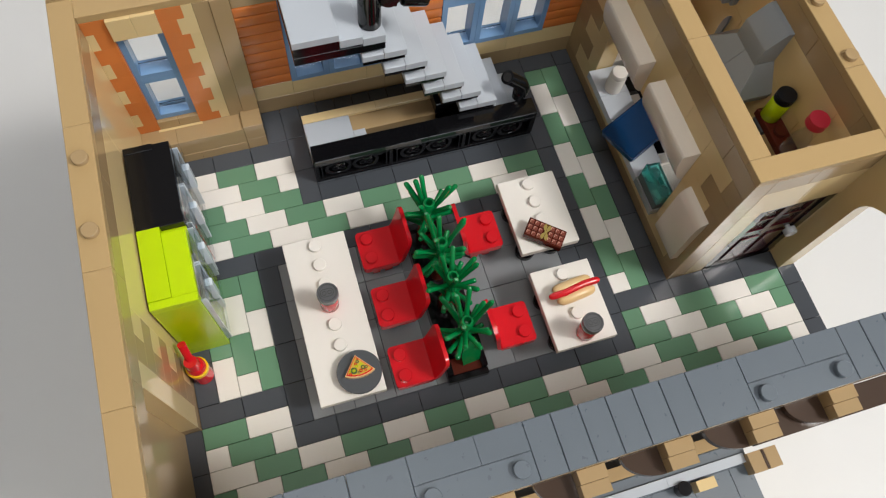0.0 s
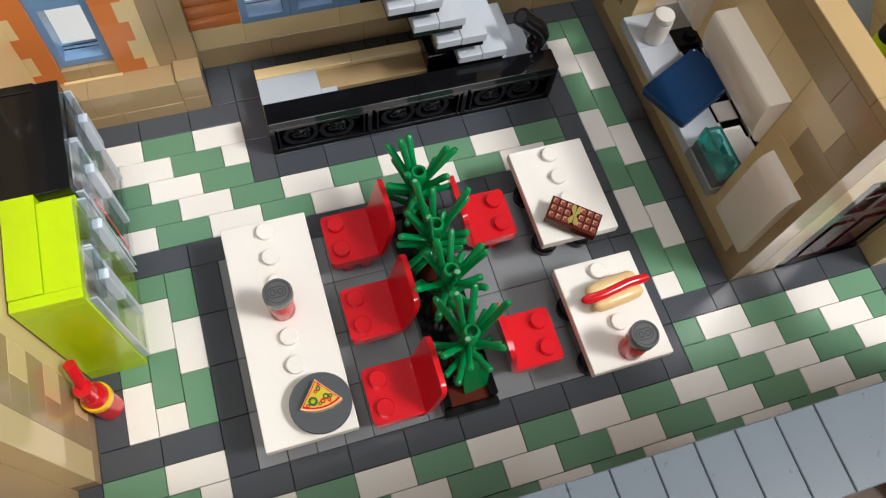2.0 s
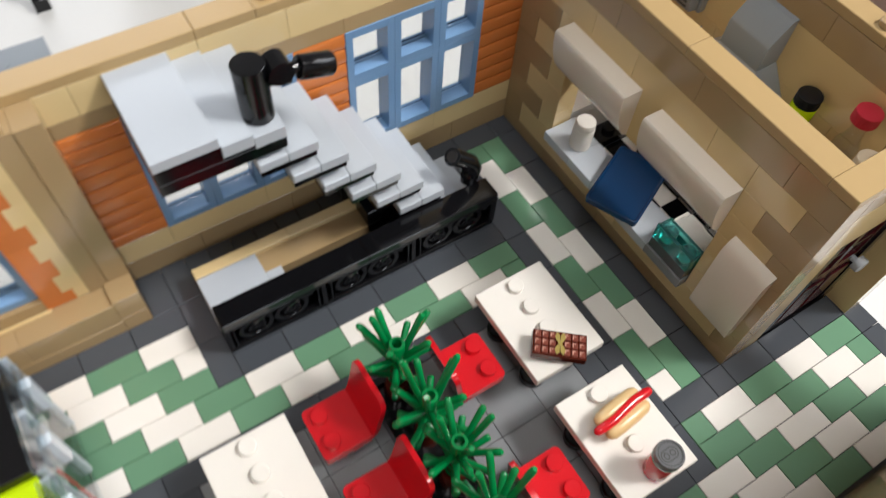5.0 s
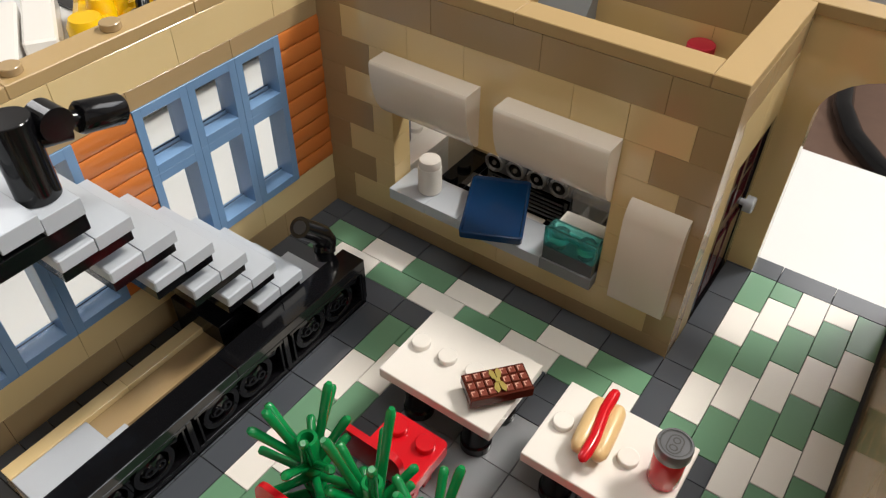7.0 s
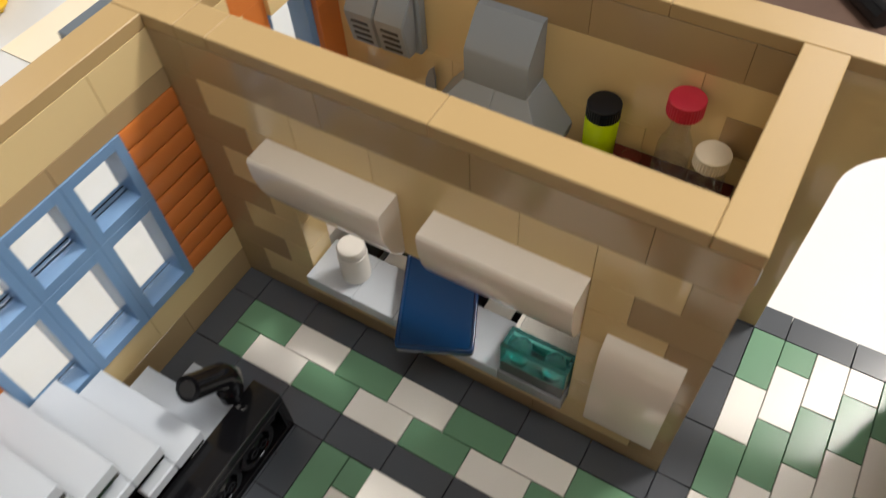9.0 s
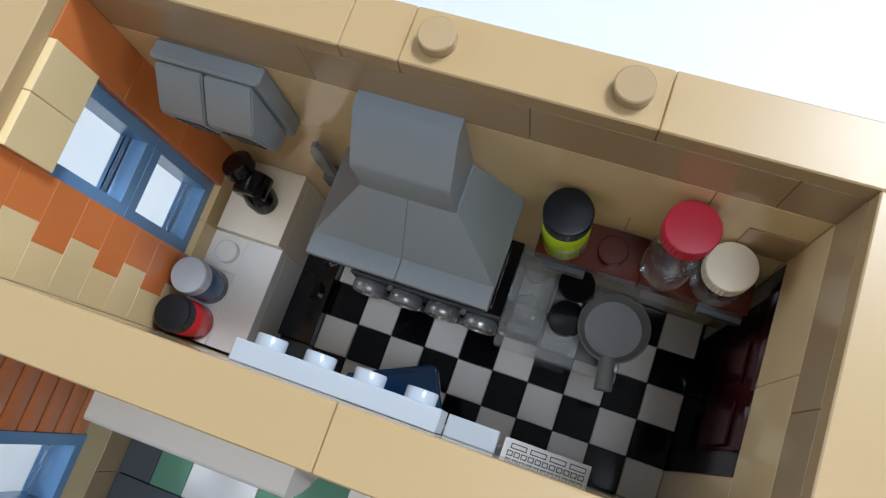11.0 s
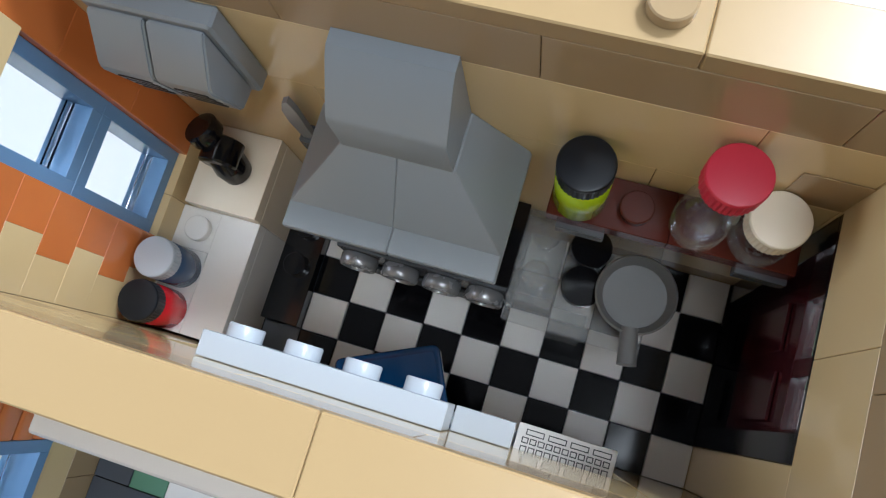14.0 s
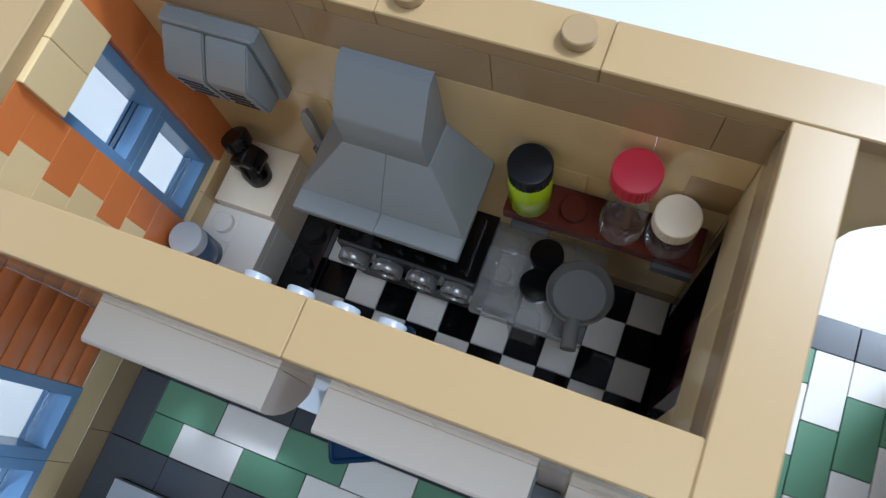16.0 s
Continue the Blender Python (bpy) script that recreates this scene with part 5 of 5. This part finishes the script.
knife = thing("knife", 29.8, 12.6, 13, "grey knife fixed to the kitchen wall", "knife")
out = [(-0.05, 0), (0.22, 0), (0.27, 2.2), (0.22, 3.7), (0.08, 4.7), (-0.06, 5.0), (-0.10, 4.0), (-0.07, 2)]
bm = prism(bmesh.new(), [(u * U, v * PL) for u, v in out], "x", -0.0005, 0.0005)
part("blade", bm, MGREY, knife, P(29.75, 12.58, 10.9), smooth=30)
bm = slab(bmesh.new(), P(29.6, 12.5, 9.6), P(30, 12.9, 11.0), 0.0003)
part("handle", bm, PLATEG, knife, (0, 0, 0), smooth=0).location = -WORLD[knife]
ac = thing("air_conditioner", 29.5, 14, 17, "grey wall unit with two slotted grilles in the kitchen", "air conditioner")
box("back", HOODG, ac, 29.6, 30, 12.8, 15.05, 17.0, 22.7, c=0.0004)
for y in (12.93, 13.96):
    bm = bmesh.new()
    prism(bm, [(z * PL, x * U) for x, z in ((29.6, 17.3), (29.15, 17.4), (28.92, 20.3), (28.96, 20.6), (29.5, 22.3), (29.6, 22.4))], "y", y * U, (y + 1.0) * U)
    bmesh.ops.bevel(bm, geom=list(bm.edges), offset=0.0003, segments=2, affect="EDGES")
    f = part("grille_box", bm, HOODG, ac, (0, 0, 0), smooth=30)
    f.location = -WORLD[ac]
    WORLD[f] = Vector((0, 0, 0))
    # Black slabs put the slots' inner shade on the uncut face.
    for k in range(4):
        z = 17.9 + 0.6 * k
        x = 29.15 - 0.23 * (z - 17.4) / 2.9
        s_ = part("slot", slab(bmesh.new(), P(-0.04, -0.30, -0.13), P(0.04, 0.30, 0.13), 0.0001), INK, f, (0, 0, 0), "dark slab for the shade in a slot", smooth=0)
        s_.location = P(x + 0.015, y + 0.5, z)
        s_.rotation_euler = (0, radians(-11), 0)

rack = thing("hatch_rail", 25.2, 10, 16.4, "light grey plate with four studs fixed behind the awning", "plate")
box("plate", LGREY, rack, 25.0, 25.42, 8, 12, 16.4, 19.0)
for y in (8.5, 9.5, 10.5, 11.5):
    bm = lathe(bmesh.new(), [(0, 0), (0.3 * U, 0), (0.3 * U, 0.0016), (0.28 * U, 0.0018), (0, 0.0018)], 24, (0, 0, 0), Matrix.Rotation(radians(90), 3, "Y"))
    part("stud", bm, LGREY, rack, P(25.42, y, 17.8), smooth=40)
box("arm", LGREY, rack, 25.0, 25.42, 7.0, 8.0, 15.2, 16.2)

# ---- street front below the parapet ----
for i in range(8):
    x = 0.37 + 3.27 * i
    br = thing("cornice_bracket", x + 0.5, -6.5, 21.6, "stacked tan cornice bracket, its shade put in as dark tan and brown", "bracket", "brackets under the parapet")
    # Tan blocks, their shade put in by using dark tan.
    box("upper_block", DTAN, br, x, x + 1.05, -6.48, -6.0, 22.0, 24.2)
    box("lower_block", DTAN, br, x, x + 1.05, -6.95, -6.48, 21.6, 23.9)
    # The rounded side's dark brown carries its shade.
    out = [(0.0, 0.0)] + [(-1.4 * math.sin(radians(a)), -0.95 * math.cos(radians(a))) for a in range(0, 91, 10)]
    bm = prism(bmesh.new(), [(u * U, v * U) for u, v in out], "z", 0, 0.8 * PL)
    part("rounded_side", bm, SHADE_BROWN, br, P(x, -6.0, 21.56), "rounded side with its shade put in as dark brown", smooth=40)
# Strip under the parapet, shade put in as dark brown.
box("frieze", SHADE_BROWN, wall_f, 20.4, 31, -7.0, -6.0, 20.7, 21.55)
ledge = thing("facade_ledge", 12, -7, 0, "light grey kerb strip with tan blocks along the street front", "ledge")
for x in range(0, 24, 4):
    box("kerb_tile", LGREY, ledge, x - 0.2, x + 3.8, -7.55, -7.1, 0, 1.0)
    box("plinth_tile", BAND, ledge, x - 0.2, x + 3.8, -7.08, -6.62, 0, 0.6)
for x0, x1, y0, y1, m in ((23.8, 24.5, -8.15, -7.2, DTAN), (24.5, 24.65, -8.1, -7.25, SHADE_BROWN), (24.65, 25.3, -8.15, -7.2, DTAN), (20.95, 21.9, -8.15, -7.65, TAN), (16.6, 17.6, -8.2, -7.6, TAN), (9.8, 10.8, -8.2, -7.6, TAN), (3.0, 4.0, -8.2, -7.6, TAN)):
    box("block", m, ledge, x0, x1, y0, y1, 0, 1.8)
disc("lamp_foot", BLACK, ledge, 20.4, -7.8, 0, 1.6, 0.33, "small black fitting")
box("fascia", DTAN, ledge, -0.9, 24.3, -6.6, -6.02, 0, 3)
kerb = tagged(part("pavement", slab(bmesh.new(), P(-1, -14, -2), P(24.15, -6, -1), 0.0003), BAND, None, smooth=0), "grey tiled pavement in front of the building", "pavement", kind="structure")
WORLD[kerb] = Vector((0, 0, 0))
for x in range(-1, 24, 2):
    for y in (-9.6, -11.6, -13.6):
        box("paving_tile", BAND, kerb, x, min(x + 2, 24.1), y, y + 2, -1, 0, gap=0.06)
box("paving_tile", BAND, kerb, -1, 24.1, -7.6, -6, -1, 0)

# ---- clutter on the table behind the building ----
lap = thing("laptop_keyboard", 36, 33, -3, "pale grey keyboard with a rounded front and black keys", "keyboard")
bm = bmesh.new()
prism(bm, [(z * PL, y * U) for z, y in ((-3, 29.9), (-2.8, 29.7), (-2.4, 29.8), (-2.1, 30.3), (-1.9, 31.2), (-1.9, 34.7), (-3, 34.7))], "y", 0, 21 * U)
o = part("deck", bm, LGREY, lap, (0, 0, 0), smooth=40)
o.rotation_euler = (0, 0, radians(-90))
o.location = P(23, 0, 0) - WORLD[lap]
for i in range(11):
    box("key", BLACK, lap, 23.3 + i * 1.85, 25.05 + i * 1.85, 32.8, 34.5, -1.9, -1.5)
paper = thing("paper_sheet", 36, 39, -3, "cream sheet of paper lying on the table", "paper")
box("sheet", CREAM, paper, 30.0, 44, 34.9, 37.6, -3, -2.8, c=0.0001)
bike = thing("toy_bicycle", 15, 37.5, -3, "toy bicycle with a white-rimmed wheel standing on the table", "toy")
turn = Matrix.Rotation(radians(90), 3, "X")
c = P(15.5, 37.6, -3) + Vector((0, 0, 0.0305))
part("tyre", lathe(bmesh.new(), [(0.0285, -0.003), (0.0305, -0.0015), (0.0305, 0.0015), (0.0285, 0.003), (0.0275, 0.0), (0.0285, -0.003)], 48, (0, 0, 0), turn), BLACK, bike, c, "thin black tyre", smooth=40)
part("rim", lathe(bmesh.new(), [(0.0275, -0.003), (0.0275, 0.003), (0.020, 0.002), (0.020, -0.002), (0.0275, -0.003)], 48, (0, 0, 0), turn), WHITE, bike, c, "white rim", smooth=40)
part("hub", lathe(bmesh.new(), [(0, -0.004), (0.019, -0.003), (0.019, 0.003), (0, 0.004)], 36, (0, 0, 0), turn), MGREY, bike, c, "grey hub", smooth=40)
part("fork", tube(bmesh.new(), [P(15.5, 37.2, 5), P(11, 38.5, 14), P(4, 38.6, 16)], [0.004, 0.006, 0.007], 12), NAVY, bike, (0, 0, 0), "blue body", smooth=33).location = -WORLD[bike]
part("prop", tube(bmesh.new(), [P(7.6, 36.3, -2.9), P(7.0, 37.4, 6), P(6, 38.2, 14)], [0.0022, 0.0016, 0.0016], 10), MGREY, bike, (0, 0, 0), "thin grey prop", smooth=33).location = -WORLD[bike]
box("prop_foot", BLACK, bike, 7.2, 8.0, 35.9, 36.7, -3, -1.2)
def white_case(x, y, wide, label):
    """A white plastic box wall lying aslant on the table."""
    c = thing("plastic_case", x, y, -3, label, "box", "white cases on the table")
    o = box("wall", WHITE, c, x - 4, x + 4, y - wide / 2, y + wide / 2, -3, 1.5, c=0.0012)
    o.rotation_euler = (0, 0, radians(59))
    return c


white_case(27.2, 42.9, 1.9, "white plastic case lying aslant on the table")
white_case(24.4, 42.4, 2.0, "white plastic case lying aslant on the table")
bag = thing("parts_tray", 35, 42, -3, "shallow black tray of loose toy pieces", "tray")
box("base", INK, bag, 30.3, 44, 37.8, 48, -3, -2.4, c=0.0008)


def loose_piece(x, y, z, mat, turn, label):
    """A stubby toy piece with a rounded body, a boss and a short arm."""
    p = thing("toy_piece", x, y, z, label, "toy piece", "loose toy pieces")
    body = tube(bmesh.new(), [P(-1.0, 0, 0.9), P(-0.8, 0, 1.0), P(0.7, 0.1, 1.1), P(0.95, 0.1, 1.0)], [0.0035, 0.0055, 0.0058, 0.0035], 16)
    for nm, bm in (("body", body), ("boss", lathe(bmesh.new(), drum(0.42, 1.2, 3.4), 20)), ("arm", tube(bmesh.new(), [P(0.3, 0, 1.2), P(0.8, 1.2, 1.4)], [0.003, 0.0026], 12))):
        o = part(nm, bm, mat, p, P(x, y, z), smooth=40)
        o.rotation_euler = (0, 0, radians(turn))
    return p


digger = thing("toy_digger", 29.2, 40.2, -3, "bright yellow lumpy toy digger body lying on the table", "toy")
bm = slab(bmesh.new(), P(-3.6, -1.25, 0), P(3.2, 1.25, 5.0), 0.004)
part("body", bm, YELLOW, digger, P(29.2, 40.3, -3), smooth=0).rotation_euler = (0, 0, radians(54))
for x, y, r, h in ((27.6, 38.6, 1.1, 6.2), (29.3, 39.6, 0.8, 7.0), (30.4, 42.0, 1.2, 6.0), (31.0, 40.6, 0.7, 5.2)):
    bm = lathe(bmesh.new(), [(0, 0), (r * U, 0), (r * U, h * PL * 0.8), (r * 0.8 * U, h * PL), (0, h * PL)], 18)
    part("boss", bm, YELLOW, digger, P(x, y, -3), smooth=33)
part("strut", tube(bmesh.new(), [P(30.1, 37.1, -2.6), P(31.5, 38.6, 3), P(32.6, 39.8, 6)], [0.003, 0.0034, 0.0034], 12), BLACK, digger, (0, 0, 0), "black strut", smooth=40).location = -WORLD[digger]
for x, y, m, a, nm in ((31.6, 40.2, YELLOW, 160, "yellow"), (31.0, 38.6, INK, 20, "black"), (33.3, 38.9, INK, 75, "black"), (33.9, 41.0, YELLOW, 15, "yellow"), (32.0, 42.6, INK, 130, "black"), (34.0, 38.0, YELLOW, 60, "yellow"), (35.8, 39.7, NAVY, 40, "dark blue")):
    loose_piece(x, y, -3 if x < 30 else -2.4, m, a, nm + " rounded toy piece lying on the table")

# the loose things lie on the tabletop, a storey below the toy floor
for ob in [o for o in scene.objects if o.parent is None and o.name.split(".")[0] in ("laptop_keyboard", "paper_sheet", "parts_tray", "toy_bicycle", "plastic_case", "toy_digger", "toy_piece")]:
    kind = ob.name.split(".")[0]
    hub = Vector((0.146, 0.035, 0.179) if kind in ("laptop_keyboard", "paper_sheet") else (0.058, -0.014, 0.2135) if kind == "toy_bicycle" else (0.064, -0.003, 0.166))
    k = (hub.z - ZT) / (hub.z + 3 * PL)
    ob.location = hub + k * (ob.location - hub)
    ob.scale = (k, k, k)

CABLE = [P(253.1, 19.3, -231), P(234.7, 15.8, -231), P(218.3, 12.5, -231), P(205.6, 6.7, -231), P(195.8, -1.1, -231), P(189.2, -7.7, -231)]
cable = thing("floor_cable", 230, 8, -237, "thick black curved cable lying on the floor", "cable")
part("loop", tube(bmesh.new(), CABLE, [0.022] * len(CABLE), 12), BLACK, cable, (0, 0, 0), smooth=33).location = -WORLD[cable]
